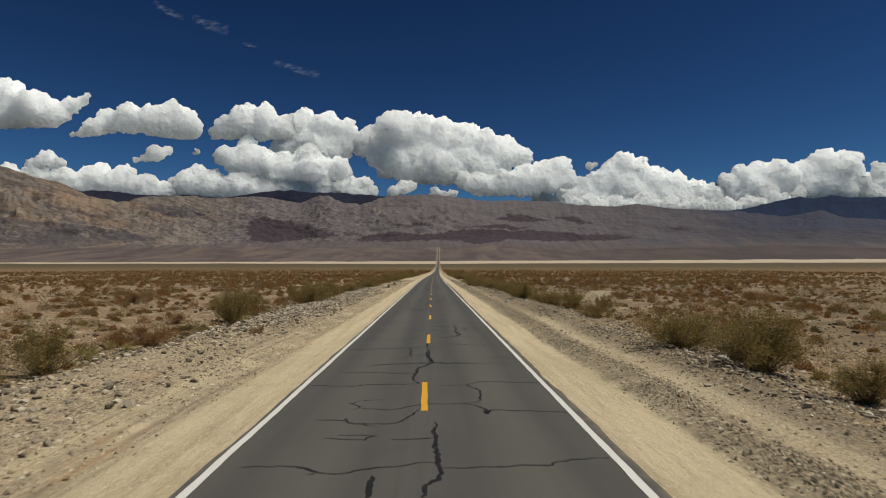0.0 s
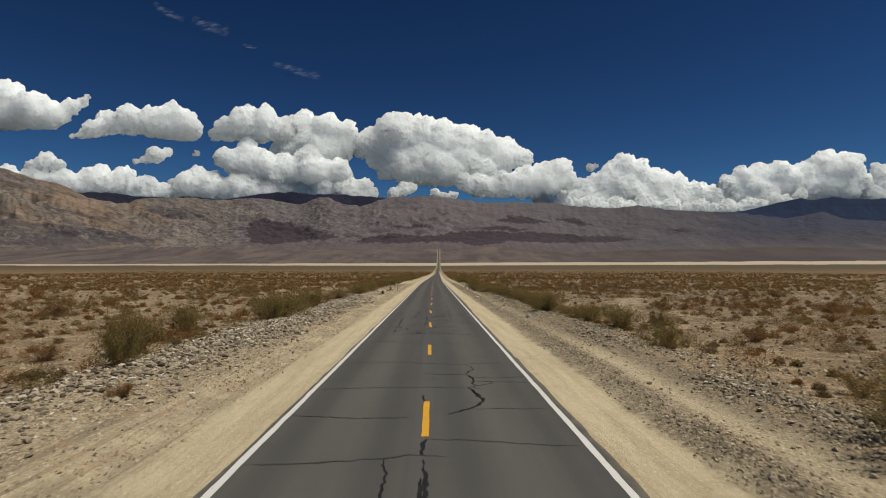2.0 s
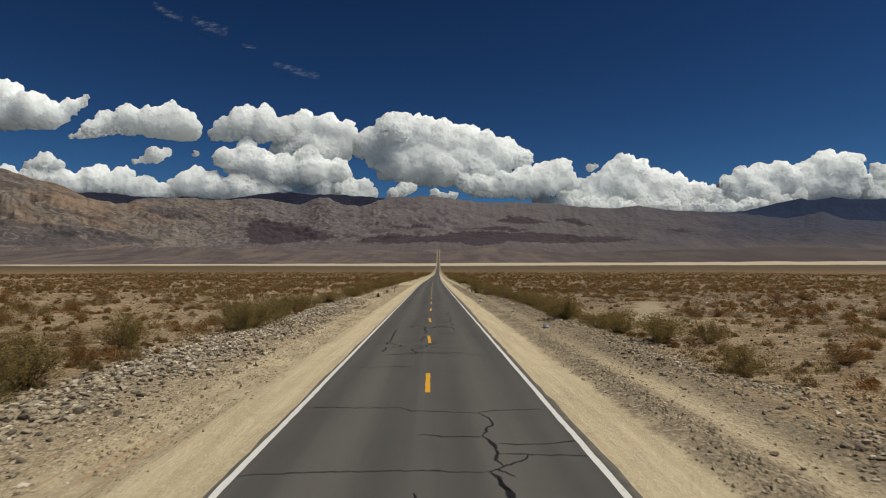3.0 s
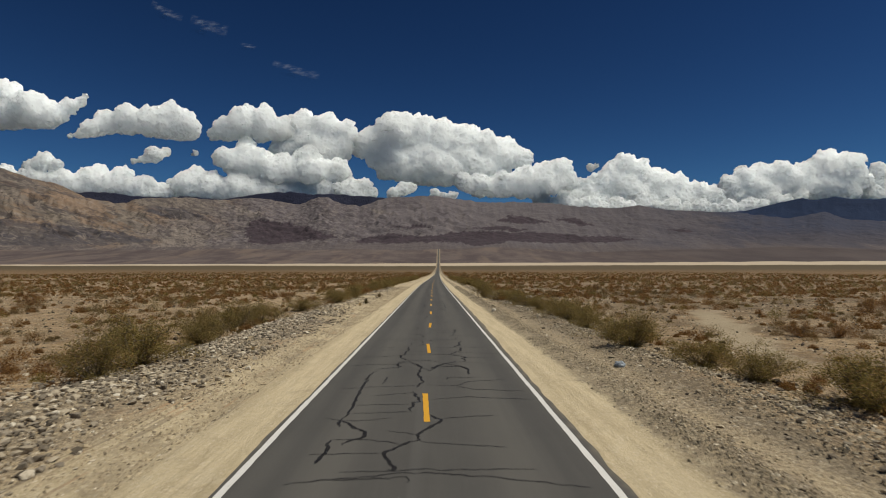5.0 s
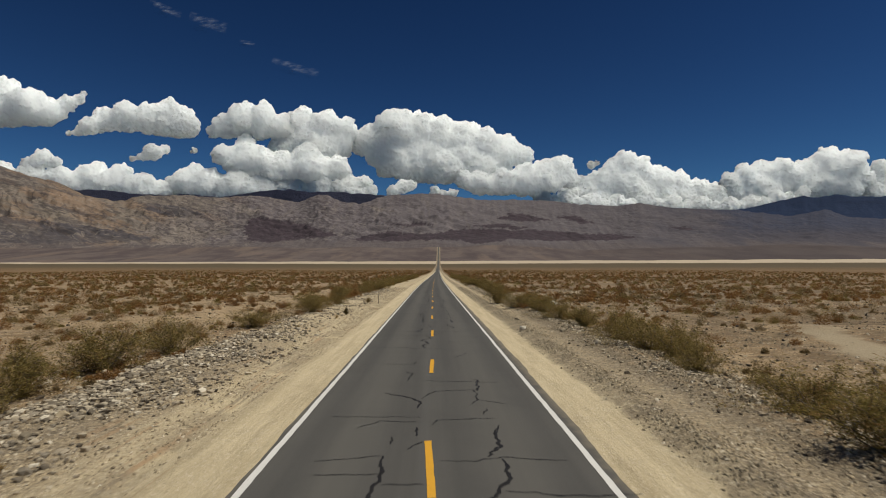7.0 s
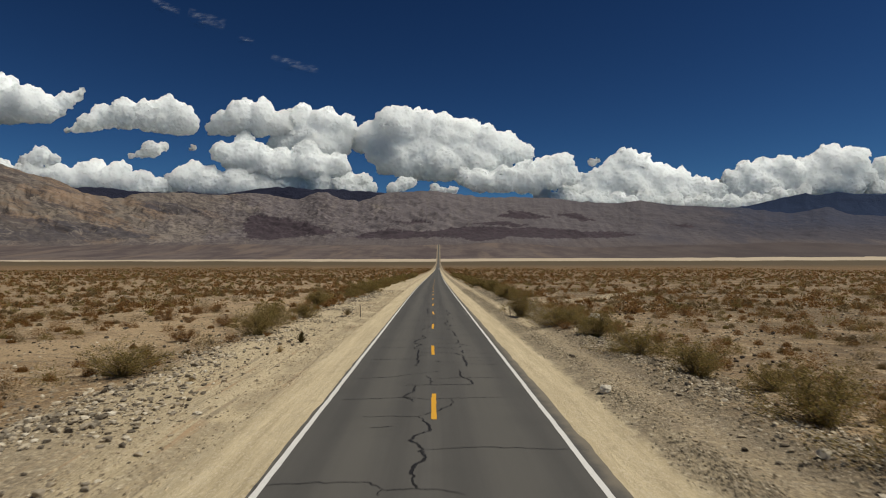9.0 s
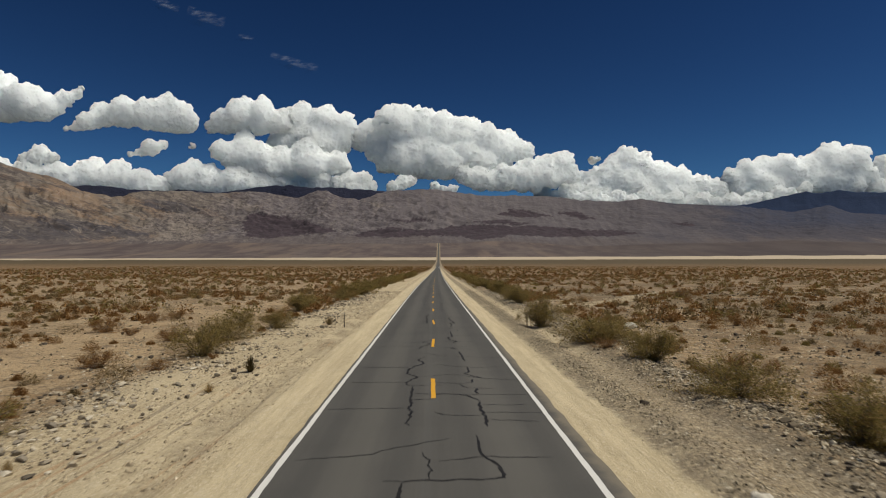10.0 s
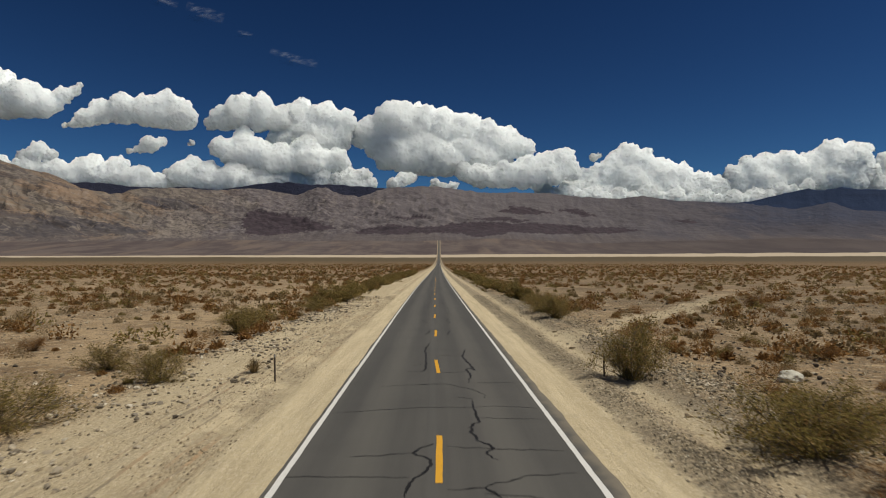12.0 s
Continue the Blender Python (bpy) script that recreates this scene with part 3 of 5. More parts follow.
def front_rock_material():
    """Tan and orange banded rock to the west, passing into smooth mauve-brown slopes with dark lava beds; cloud shade
    and haze are painted in at the right.
    """
    n = Nodes("banded desert rock")
    place = n.add("ShaderNodeSeparateXYZ", Vector=n.position())
    x, z = place.outputs[0], place.outputs[2]
    big = n.noise(0.0030, 5, 0.65)
    tilted = n.add("ShaderNodeVectorRotate", Vector=n.position(), Angle=radians(-19.0))
    tilted.rotation_type = "Y_AXIS"
    bands = n.noise(0.026, 8, 0.74, tilted.outputs[0], stretch=(0.16, 0.12, 1.6))
    wide_bands = n.noise(0.0060, 5, 0.65, tilted.outputs[0], stretch=(0.30, 0.25, 2.2))
    flow = n.noise(0.020, 7, 0.68, stretch=(1.5, 0.10, 0.30))            # runnels down the slopes
    grain = n.noise(0.060, 6, 0.75, tilted.outputs[0], stretch=(0.55, 0.3, 1.3))
    bent = n.add("ShaderNodeVectorMath", i0=tilted.outputs[0], i1=n.add("ShaderNodeCombineXYZ", Z=n.math("MULTIPLY", n.noise(0.0022, 3), 420.0)).outputs[0])
    bent.operation = "ADD"
    thin = n.noise(0.055, 7, 0.72, bent.outputs[0], stretch=(0.10, 0.06, 1.4))
    west = n.mix(n.step(big, 0.40, 0.60), (0.170, 0.136, 0.111), (0.233, 0.183, 0.137))
    west = n.mix(n.math("MULTIPLY", n.step(wide_bands, 0.48, 0.58), 0.65), west, (0.248, 0.157, 0.097))
    west = n.mix(n.math("MULTIPLY", n.step(bands, 0.52, 0.57), 0.75), west, (0.091, 0.074, 0.068))
    west = n.mix(n.math("MULTIPLY", n.step(bands, 0.43, 0.38), 0.55), west, (0.287, 0.231, 0.178))
    east = n.mix(n.step(big, 0.43, 0.57), (0.132, 0.110, 0.111), (0.165, 0.137, 0.134))
    east = n.mix(n.math("MULTIPLY", n.step(bands, 0.54, 0.60), 0.55), east, (0.087, 0.070, 0.072))
    east = n.mix(n.math("MULTIPLY", n.step(flow, 0.50, 0.38), 0.40), east, (0.187, 0.150, 0.129))
    shift = n.math("ADD", x, n.math("MULTIPLY", n.math("SUBTRACT", big, 0.5), 2200.0))
    tone = n.mix(n.step(shift, -2000.0, -1000.0), west, east)
    rough_mid = n.math("MULTIPLY", n.step(shift, -2300.0, -1500.0), n.step(shift, -100.0, -700.0))
    tone = n.mix(n.math("MULTIPLY", n.math("MULTIPLY", rough_mid, n.step(grain, 0.51, 0.57)), 0.70), tone, (0.068, 0.052, 0.052))
    tone = n.mix(n.math("MULTIPLY", n.math("MULTIPLY", rough_mid, n.step(grain, 0.45, 0.38)), 0.55), tone, (0.261, 0.213, 0.178))
    smooth = n.mix(n.step(flow, 0.40, 0.62), (0.137, 0.116, 0.115), (0.106, 0.089, 0.092))
    tone = n.mix(n.math("MULTIPLY", n.step(shift, -300.0, 900.0), 0.85), tone, smooth)
    # cloud shade painted over the right end of the range
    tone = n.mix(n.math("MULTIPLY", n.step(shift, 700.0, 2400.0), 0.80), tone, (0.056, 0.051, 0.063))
    # blue haze painted on the upper slopes furthest right
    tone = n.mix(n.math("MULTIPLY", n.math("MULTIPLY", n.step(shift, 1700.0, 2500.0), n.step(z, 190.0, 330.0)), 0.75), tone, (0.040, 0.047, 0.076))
    tone = n.mix(n.math("MULTIPLY", n.step(grain, 0.54, 0.62), 0.28), tone, (0.074, 0.059, 0.059))
    tone = n.mix(n.math("MULTIPLY", n.step(flow, 0.56, 0.70), 0.30), tone, (0.078, 0.063, 0.064))
    scree = n.math("SUBTRACT", z, n.math("MULTIPLY", n.math("SUBTRACT", n.noise(0.006, 5, 0.65, stretch=(1.0, 0.3, 0.3)), 0.4), 200.0))
    tone = n.mix(n.math("MULTIPLY", n.step(scree, 175.0, 115.0), 0.85), tone, n.mix(n.step(flow, 0.35, 0.65), (0.131, 0.104, 0.096), (0.097, 0.077, 0.073)))
    tone = n.mix(n.math("MULTIPLY", n.attribute("slate_bed"), n.math("ADD", 0.60, n.math("MULTIPLY", n.step(bands, 0.42, 0.56), 0.35))), tone, (0.077, 0.066, 0.069))
    tone = n.mix(n.math("MULTIPLY", n.attribute("ochre_bed"), n.math("ADD", 0.2, n.math("MULTIPLY", n.step(bands, 0.58, 0.44), 0.45))), tone, (0.280, 0.178, 0.112))
    tone = n.mix(n.math("MULTIPLY", n.attribute("pale_bed"), n.math("ADD", 0.1, n.math("MULTIPLY", n.step(grain, 0.58, 0.45), 0.55))), tone, (0.274, 0.222, 0.178))
    layered = n.math("SUBTRACT", 1.0, n.math("MULTIPLY", n.step(shift, -1900.0, -500.0), 0.75))
    tone = n.mix(n.math("MULTIPLY", n.math("MULTIPLY", n.step(thin, 0.535, 0.58), layered), 0.58), tone, (0.075, 0.060, 0.058))
    tone = n.mix(n.math("MULTIPLY", n.math("MULTIPLY", n.step(thin, 0.45, 0.40), layered), 0.40), tone, (0.300, 0.240, 0.190))
    lava = n.mix(n.step(grain, 0.40, 0.62), (0.070, 0.050, 0.056), (0.035, 0.025, 0.030))
    tone = n.mix(n.math("MULTIPLY", n.attribute("lava_bed"), n.math("ADD", 0.80, n.math("MULTIPLY", n.step(grain, 0.60, 0.45), 0.20))), tone, lava)
    rugged = n.math("ADD", n.math("MULTIPLY", grain, 0.6), n.math("MULTIPLY", bands, 0.6))
    # aerial haze in the colour: a slight blue cast over all the rock
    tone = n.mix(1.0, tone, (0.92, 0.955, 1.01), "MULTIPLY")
    return n.finish(tone, 1.0, n.bump(rugged, 0.8, 9.0))


FRONT_ROCK = front_rock_material()
# back ridge: cloud shadow painted into the rock as dark navy
SHADED_ROCK = rock_face_material("cloud-shaded ridge rock", (0.027, 0.030, 0.056), (0.036, 0.039, 0.066), (0.022, 0.025, 0.047), 0.6)
# far right range: blue haze and cloud shadow put into its colour
HAZED_ROCK = rock_face_material("hazy shaded range", (0.019, 0.033, 0.074), (0.025, 0.041, 0.088), (0.018, 0.029, 0.064), 0.3)

BEDS = {
    "lava_bed": [
        [(-318, 60), (-308, 85), (-290, 87), (-227, 80), (-195, 71), (-161, 58), (-227, 50), (-298, 46)],
        [(-132, 52), (-75, 66), (-20, 59), (30, 66), (100, 68), (190, 67), (248, 61), (306, 59), (356, 54), (306, 50), (211, 48), (139, 51), (85, 43), (41, 50), (-6, 50), (-80, 47)],
        [(50, 72), (99, 78), (139, 73), (165, 70), (139, 70), (90, 71)],
        [(-72, 76), (-30, 79), (6, 75), (-30, 73)],
        [(113, 86), (130, 97), (160, 93), (204, 84), (165, 80)],
        [(208, 92), (240, 90), (277, 78), (245, 78)],
        [(400, 72), (430, 74), (455, 68), (425, 68)]],
    "slate_bed": [[(-877, 96), (-735, 90), (-640, 80), (-560, 70), (-500, 60), (-470, 50), (-560, 45), (-735, 44), (-877, 44)],
                  [(-480, 112), (-420, 104), (-380, 90), (-430, 88), (-480, 100)]],
    "ochre_bed": [[(-655, 130), (-633, 133), (-600, 118), (-622, 115)], [(-612, 92), (-570, 90), (-500, 74), (-520, 69), (-590, 80)], [(-700, 138), (-680, 140), (-650, 122), (-672, 122)]],
    "pale_bed": [[(-338, 108), (-318, 108), (-285, 94), (-300, 91)], [(-450, 60), (-425, 78), (-392, 60), (-380, 42), (-470, 42)], [(-120, 112), (-80, 100), (-40, 96), (-100, 100)]],
}
build_range("mountain_right", "far mountain range under clouds, painted dark blue for shadow and haze", [(507,101),(546,106),(595,118),(635,126),(654,123),(694,129),(723,125),(812,126),(911,130)], 4330, 4540, lambda u: 66, HAZED_ROCK, 0.5, 61, (150, 50))
build_range("mountain_back", "flat-topped ridge, painted dark for cloud shadow, behind brown hills", [(-613,133),(-571,134),(-538,132),(-500,127),(-453,125),(-415,127),(-358,122),(-320,127),(-282,133),(-244,135),(-206,131),(-159,131),(-111,127),(-72,125),(-44,114)], 4315, 4450, lambda u: 80, SHADED_ROCK, 0.3, 23, (220, 50))
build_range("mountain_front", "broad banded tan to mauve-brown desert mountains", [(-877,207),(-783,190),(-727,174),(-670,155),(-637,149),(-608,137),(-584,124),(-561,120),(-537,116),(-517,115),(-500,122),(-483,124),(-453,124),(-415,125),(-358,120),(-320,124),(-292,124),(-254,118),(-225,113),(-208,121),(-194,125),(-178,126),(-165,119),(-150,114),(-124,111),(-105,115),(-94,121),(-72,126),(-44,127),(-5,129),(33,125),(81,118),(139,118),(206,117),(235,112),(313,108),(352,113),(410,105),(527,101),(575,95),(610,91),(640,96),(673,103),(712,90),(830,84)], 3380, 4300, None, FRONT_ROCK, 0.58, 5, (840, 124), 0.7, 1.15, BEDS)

# ---- clouds ----
PUFF_BIG, PUFF_SMALL = icosphere(4), icosphere(3)


def puff(shape, centre, radius, seed, lump):
    """One billow: a sphere swollen by noise."""
    v, f = shape
    out = np.empty_like(v)
    for i, p in enumerate(v):
        d = 1.0 + lump * noise.fractal(Vector(p) * 1.5 + Vector((seed, 0, 0)), 0.9, 2.1, 4)
        out[i] = (p[0] * d, p[1] * d * 0.8, p[2] * d)
    return out * radius + np.array(centre), f


BILLOWS = bpy.data.textures.new("billows", "CLOUDS")
BILLOWS.noise_scale, BILLOWS.noise_depth, BILLOWS.noise_type = 72.0, 4, "SOFT_NOISE"
CURLS = bpy.data.textures.new("curls", "VORONOI")
CURLS.noise_scale, CURLS.distance_metric = 44.0, "DISTANCE"
TUFTS = bpy.data.textures.new("tufts", "VORONOI")
TUFTS.noise_scale, TUFTS.distance_metric = 22.0, "DISTANCE"


def build_cloud(lobes, label, reach=4650.0):
    """Billows heaped into one cumulus: the union is closed to a single skin."""
    rng = np.random.default_rng(abs(lobes[0][0]) * 7 + lobes[0][1])
    vs, fs, base = [], [], 0
    bridged, low = list(lobes), min(v for u, v, r in lobes)
    for i, (u, v, r) in enumerate(lobes):          # fill between near neighbours
        for p, q, s in lobes[i + 1:]:
            if math.hypot(u - p, v - q) < 1.75 * (r + s) / 1.0 and r + s > 14:
                bridged.append(((u + p) / 2, (v + q) / 2 - 0.1 * (r + s), (r + s) * 0.40))
    for n, (u, v, r) in enumerate(bridged):
        deep = reach + 1.7 * (v - low) + rng.uniform(-35, 35)          # the tops lean away
        centre, radius = afar(u, v, deep), r * deep / 1000
        balls = [(PUFF_BIG, centre, radius * 1.0, 0.20)]
        for k in range(0 if n >= len(lobes) else (18 if r > 14 else 10)):
            turn, up = rng.uniform(0, 2 * math.pi), rng.uniform(-0.6, 1.0)
            flat = math.sqrt(1 - up * up)
            size = radius * rng.uniform(0.18, 0.48)
            way = Vector((math.cos(turn) * flat, -abs(math.sin(turn)) * flat * 0.8, up))
            balls.append((PUFF_SMALL, centre + way * (radius * 1.04 - size * 0.62), size, 0.30))
        for shape, c, size, lump in balls:
            a, f = puff(shape, c, size, rng.uniform(0, 900), lump)
            under, squash = (centre.z - radius * 0.85, 0.5) if shape is PUFF_BIG else (c.z - size * 0.10, 0.22)
            sunk = a[:, 2] < under
            a[sunk, 2] = under + (a[sunk, 2] - under) * squash
            vs.append(a), fs.append(f + base)
            base += len(a)
    me = mesh_fast("cloud", np.concatenate(vs), np.concatenate(fs), CLOUD, smooth=True)
    ob = tagged(new("cloud", me), label, "cloud", "clouds over the mountains")
    return heap(ob, 7.0, 34.0, 0.60, -9.0, -12.0)


def heap(ob, grain, billow, level, curling, tufting):
    """Close heaped billows to a single skin and swell it into curls and tufts."""
    skin = ob.modifiers.new("skin", "REMESH")
    skin.mode, skin.voxel_size, skin.use_smooth_shade = "VOXEL", grain, True
    rise = ob.modifiers.new("rise", "DISPLACE")
    rise.texture, rise.texture_coords, rise.strength, rise.mid_level = BILLOWS, "GLOBAL", billow, level
    curl = ob.modifiers.new("curl", "DISPLACE")
    curl.texture, curl.texture_coords, curl.strength, curl.mid_level = CURLS, "GLOBAL", curling, 0.4
    tuft = ob.modifiers.new("tuft", "DISPLACE")
    tuft.texture, tuft.texture_coords, tuft.strength, tuft.mid_level = TUFTS, "GLOBAL", tufting, 0.4
    return ob


for lobes, label, reach in (
    ([(-767,276,40),(-720,284,35),(-738,259,25),(-677,272,33),(-649,259,21),(-616,279,15),(-597,287,10),(-588,296,6),(-625,262,11)], "white cumulus cloud with a ragged tail", 4800.0),
    ([(-441,252,33),(-417,244,25),(-478,253,27),(-516,259,24),(-549,252,21),(-577,241,17),(-596,233,9),(-612,229,6)], "long white cumulus cloud in the blue sky", 4800.0),
    ([(-471,196,15),(-492,189,8),(-452,201,10),(-506,186,6)], "small white cumulus cloud", 4650.0),
    ([(-654,184,17),(-633,179,12),(-680,177,11)], "small domed white cumulus cloud", 4650.0),
    ([(-717,157,21),(-670,151,26),(-623,147,28),(-576,151,26),(-561,168,15),(-524,145,28),(-486,135,26),(-453,131,17)], "low bank of white cumulus above the ridge", 4650.0),
    ([(-322,250,28),(-350,240,22),(-288,254,26),(-312,271,13),(-286,275,11),(-371,232,12),(-255,237,24)], "domed white cumulus cloud with a grey base", 4800.0),
    ([(-221,241,32),(-183,239,30),(-154,232,26),(-235,218,26),(-197,206,28),(-154,207,21),(-264,207,15)], "bright white cumulus tower with grey base", 4800.0),
    ([(-354,191,18),(-321,197,18),(-297,184,26),(-254,171,26),(-206,168,24),(-159,170,21),(-330,172,19),(-273,161,15),(-316,212,16),(-211,189,24)], "grey-based cumulus cloud in a bank", 4650.0),
    ([(-397,165,15),(-420,145,24),(-377,140,28),(-330,138,28),(-282,135,28),(-235,133,26),(-187,131,24),(-139,127,17),(-106,132,14)], "low white cumulus bank above the ridge", 4650.0),
    ([(-63,228,41),(-92,219,30),(-116,213,24),(-25,231,36),(14,222,36),(52,216,34),(91,206,32),(125,201,26),(154,190,19),(-73,184,30),(-25,174,30),(23,170,28),(81,170,26),(-63,253,16)], "largest white cumulus cloud with shaded base", 4800.0),
    ([(216,169,24),(192,162,26),(158,153,26),(120,147,24),(81,145,21),(231,154,18),(52,153,17),(177,134,15)], "white cumulus shoulder with a grey base", 4650.0),
    ([(328,172,29),(352,166,26),(308,159,26),(284,149,21),(381,153,26),(415,144,24),(454,134,21),(342,131,28),(400,121,21),(264,127,19),(226,123,17),(293,115,17),(468,113,17),(507,109,15),(480,126,21),(506,131,19),(250,140,19)], "white cumulus bank above the ridge", 4800.0),
    ([(680,170,36),(714,170,34),(666,183,21),(640,161,26),(601,163,26),(562,163,24),(533,160,21),(508,147,19),(739,154,21),(557,137,24),(606,137,21),(655,138,19),(507,123,19),(556,117,15),(714,138,24),(682,135,19)], "tall white cumulus bank above dark mountains", 4790.0),
    ([(778,167,24),(813,161,32),(852,151,36),(753,133,19),(792,128,21)], "white cumulus cloud at the bank's end", 4850.0),
    ([(-51,140,14),(-68,132,11),(-36,142,10),(4,133,10),(33,128,10)], "small white cloud low over the ridge", 4650.0),
    ([(270,179,8),(280,182,6)], "tiny grey-white cloud shred", 4800.0),
    ([(-139,143,17),(-116,144,15),(-159,140,13)], "small grey shaded cloud", 4650.0),
    ([(-402,201,6),(-407,198,4)], "tiny white cloud shred", 4800.0),
    ([(187,121,16),(226,116,17),(269,113,17),(313,111,16),(361,115,17),(410,111,16),(458,109,16),(507,108,16),(546,111,17),(586,121,15),(635,129,14)], "long low white cloud bank on the skyline", 4700.0),
):
    build_cloud(lobes, label, reach)


def build_wisp(points, width, label):
    """A thin torn veil of high ice cloud."""
    cols, rows = 24, 9
    verts, edge = [], []
    us, vs = [p[0] for p in points], [p[1] for p in points]
    for i in range(rows):
        for j in range(cols):
            t = j / (cols - 1) * (len(points) - 1)
            u = float(np.interp(t, range(len(points)), us))
            v = float(np.interp(t, range(len(points)), vs))
            s = i / (rows - 1) * 2 - 1
            verts.append(afar(u + 3 * s, v + width * s, 4700 + 18 * s * s))
            edge.append((1 - s * s) * math.sin(math.pi * min(max(j / (cols - 1), 0.0), 1.0)) ** 0.6)
    centre = sum(verts, Vector()) / len(verts)
    me = mesh_fast("cirrus_wisp", [v - centre for v in verts], grid_faces(rows, cols), CIRRUS, smooth=True)
    me.attributes.new("veil", "FLOAT", "POINT").data.foreach_set("value", np.array(edge, np.float32))
    ob = tagged(new("cirrus_wisp", me), label, "cloud", "thin high wisps")
    ob.location = centre
    return ob


for points, width in (([(-482,455),(-463,442),(-445,434),(-428,428)], 11), ([(-416,424),(-400,420),(-374,411),(-351,404)], 16), ([(-331,386),(-317,383),(-303,381)], 6), ([(-276,351),(-249,344),(-221,335),(-194,329)], 11)):
    build_wisp(points, width, "thin torn white wisp of high cloud")

# ---- sealed cracks in the asphalt ----
CRACKS_0 = [
    (0.050,[(-2.93,12.50),(-2.39,12.50),(-2.0,12.50),(-1.83,12.40),(-1.61,12.20),(-1.3,12.10),(-0.88,12.30),(-0.38,12.40),(0.03,12.60),(0.29,12.60)]),
    (0.050,[(-1.76,12.10),(-1.61,12.20)]),
    (0.050,[(0.32,12.30),(1.05,12.40),(2.19,12.50),(2.36,12.70),(2.56,12.80),(3.25,12.90)]),
    (0.092,[(0.25,15.20),(0.28,14.10),(0.24,13.50),(0.31,12.70),(0.34,12.20),(0.32,11.80),(0.16,11.60),(0.11,11.20),(0.09,11.10)]),
    (0.092,[(-0.73,12.00),(-0.71,11.50),(-0.72,11.10)]),
    (0.050,[(-2.25,15.50),(-1.6,15.40),(-1.61,15.60)]),
    (0.050,[(-1.6,15.40),(-1.38,15.10),(-1.0,14.90)]),
    (0.050,[(-1.44,15.10),(-0.6,15.10),(-0.41,15.40),(-0.21,15.80),(-0.1,16.30)]),
]
CRACKS_1 = [
    (0.050,[(-1.7,16.30),(-1.44,16.60),(-1.73,17.00),(-1.46,17.30),(-1.01,17.40)]),
    (0.050,[(-1.43,16.50),(-0.82,16.30),(-0.43,16.50),(-0.04,16.80),(0.91,16.90)]),
    (0.050,[(0.91,16.90),(1.24,16.70),(1.46,16.20),(1.67,16.30),(3.59,16.10)]),
    (0.092,[(1.47,16.30),(1.43,15.90),(1.6,16.30)]),
    (0.050,[(-1.63,14.30),(-0.88,14.20)]),
    (0.050,[(-1.86,14.10),(-1.39,14.00),(-1.05,13.90),(-1.01,14.10),(-0.85,14.20)]),
    (0.050,[(-0.58,13.90),(0.23,14.00)]),
    (0.050,[(0.91,16.90),(1.31,17.10),(1.47,17.90),(1.39,18.70),(1.18,19.20),(0.31,19.10)]),
    (0.050,[(-3.15,19.30),(-1.98,19.10),(-1.53,19.30),(-0.17,19.30)]),
    (0.050,[(1.18,19.20),(1.54,19.70),(3.58,19.60)]),
]
CRACKS_2 = [
    (0.092,[(-0.15,19.30),(-0.34,20.20),(-0.25,22.00),(0.24,23.00),(0.08,24.48),(0.01,26.80)]),
    (0.050,[(-2.68,21.40),(-1.37,21.20),(-0.29,20.90)]),
    (0.050,[(-1.93,22.70),(0.24,22.90),(1.8,22.90)]),
]
CRACKS_3 = [
    (0.050,[(-1.89,22.50),(-1.45,22.70),(-0.97,22.90),(-0.47,23.00),(0.25,23.10),(1.07,23.10),(2.98,23.00)]),
    (0.092,[(0.0,25.84),(0.0,24.87),(0.06,24.10),(0.14,23.60),(0.27,23.10)]),
    (0.050,[(-3.23,26.71),(-2.24,26.71),(-0.79,26.90),(-0.01,27.09),(0.45,27.00)]),
    (0.050,[(-0.73,26.90),(-0.61,25.74),(-0.61,24.97),(-0.55,24.77),(-0.69,24.58),(-0.74,24.19)]),
    (0.050,[(-0.55,24.68),(-0.04,24.68)]),
    (0.092,[(-0.01,27.09),(-0.01,27.87),(0.06,28.16)]),
    (0.050,[(0.05,28.16),(1.12,28.06),(2.62,27.77),(3.14,27.77)]),
    (0.050,[(2.37,24.48),(3.45,24.29)]),
    (0.050,[(-3.24,30.40),(-1.7,30.00),(-0.4,30.00)]),
    (0.050,[(-0.03,31.69),(-0.11,32.59)]),
]
CRACKS_4 = [
    (0.092,[(0.56,30.30),(1.11,30.89),(1.53,31.69),(1.49,32.49),(1.34,33.38)]),
    (0.050,[(1.11,30.89),(3.04,30.99)]),
]
CRACKS_5 = [
    (0.050,[(-3.35,33.58),(-2.04,33.68),(-1.39,33.68),(0.02,33.68),(1.08,33.58),(1.3,33.68)]),
    (0.050,[(1.19,33.58),(1.42,33.78),(1.79,34.18),(1.94,34.28),(2.11,34.68)]),
    (0.092,[(1.24,33.58),(1.39,33.28),(1.43,32.78),(1.49,32.29)]),
    (0.050,[(1.34,33.78),(1.68,33.38)]),
    (0.092,[(1.52,33.98),(1.41,34.28),(1.5,34.77),(1.49,35.27),(1.31,35.87)]),
    (0.050,[(-0.15,35.87),(-0.02,36.07),(0.49,35.87),(1.29,35.87)]),
    (0.050,[(1.29,35.87),(1.63,37.06),(1.61,37.56),(1.36,38.06)]),
    (0.050,[(-3.21,38.85),(-0.65,38.66),(-0.37,38.26),(1.36,38.06)]),
    (0.050,[(1.36,38.06),(1.76,38.36),(3.1,38.56)]),
    (0.050,[(1.5,35.37),(2.46,35.37),(3.58,35.67)]),
]
CRACKS_6 = [
    (0.050,[(1.52,34.68),(3.48,34.58)]),
    (0.050,[(-3.1,45.48),(-0.63,45.48)]),
    (0.050,[(-1.54,49.20),(2.18,49.30)]),
]
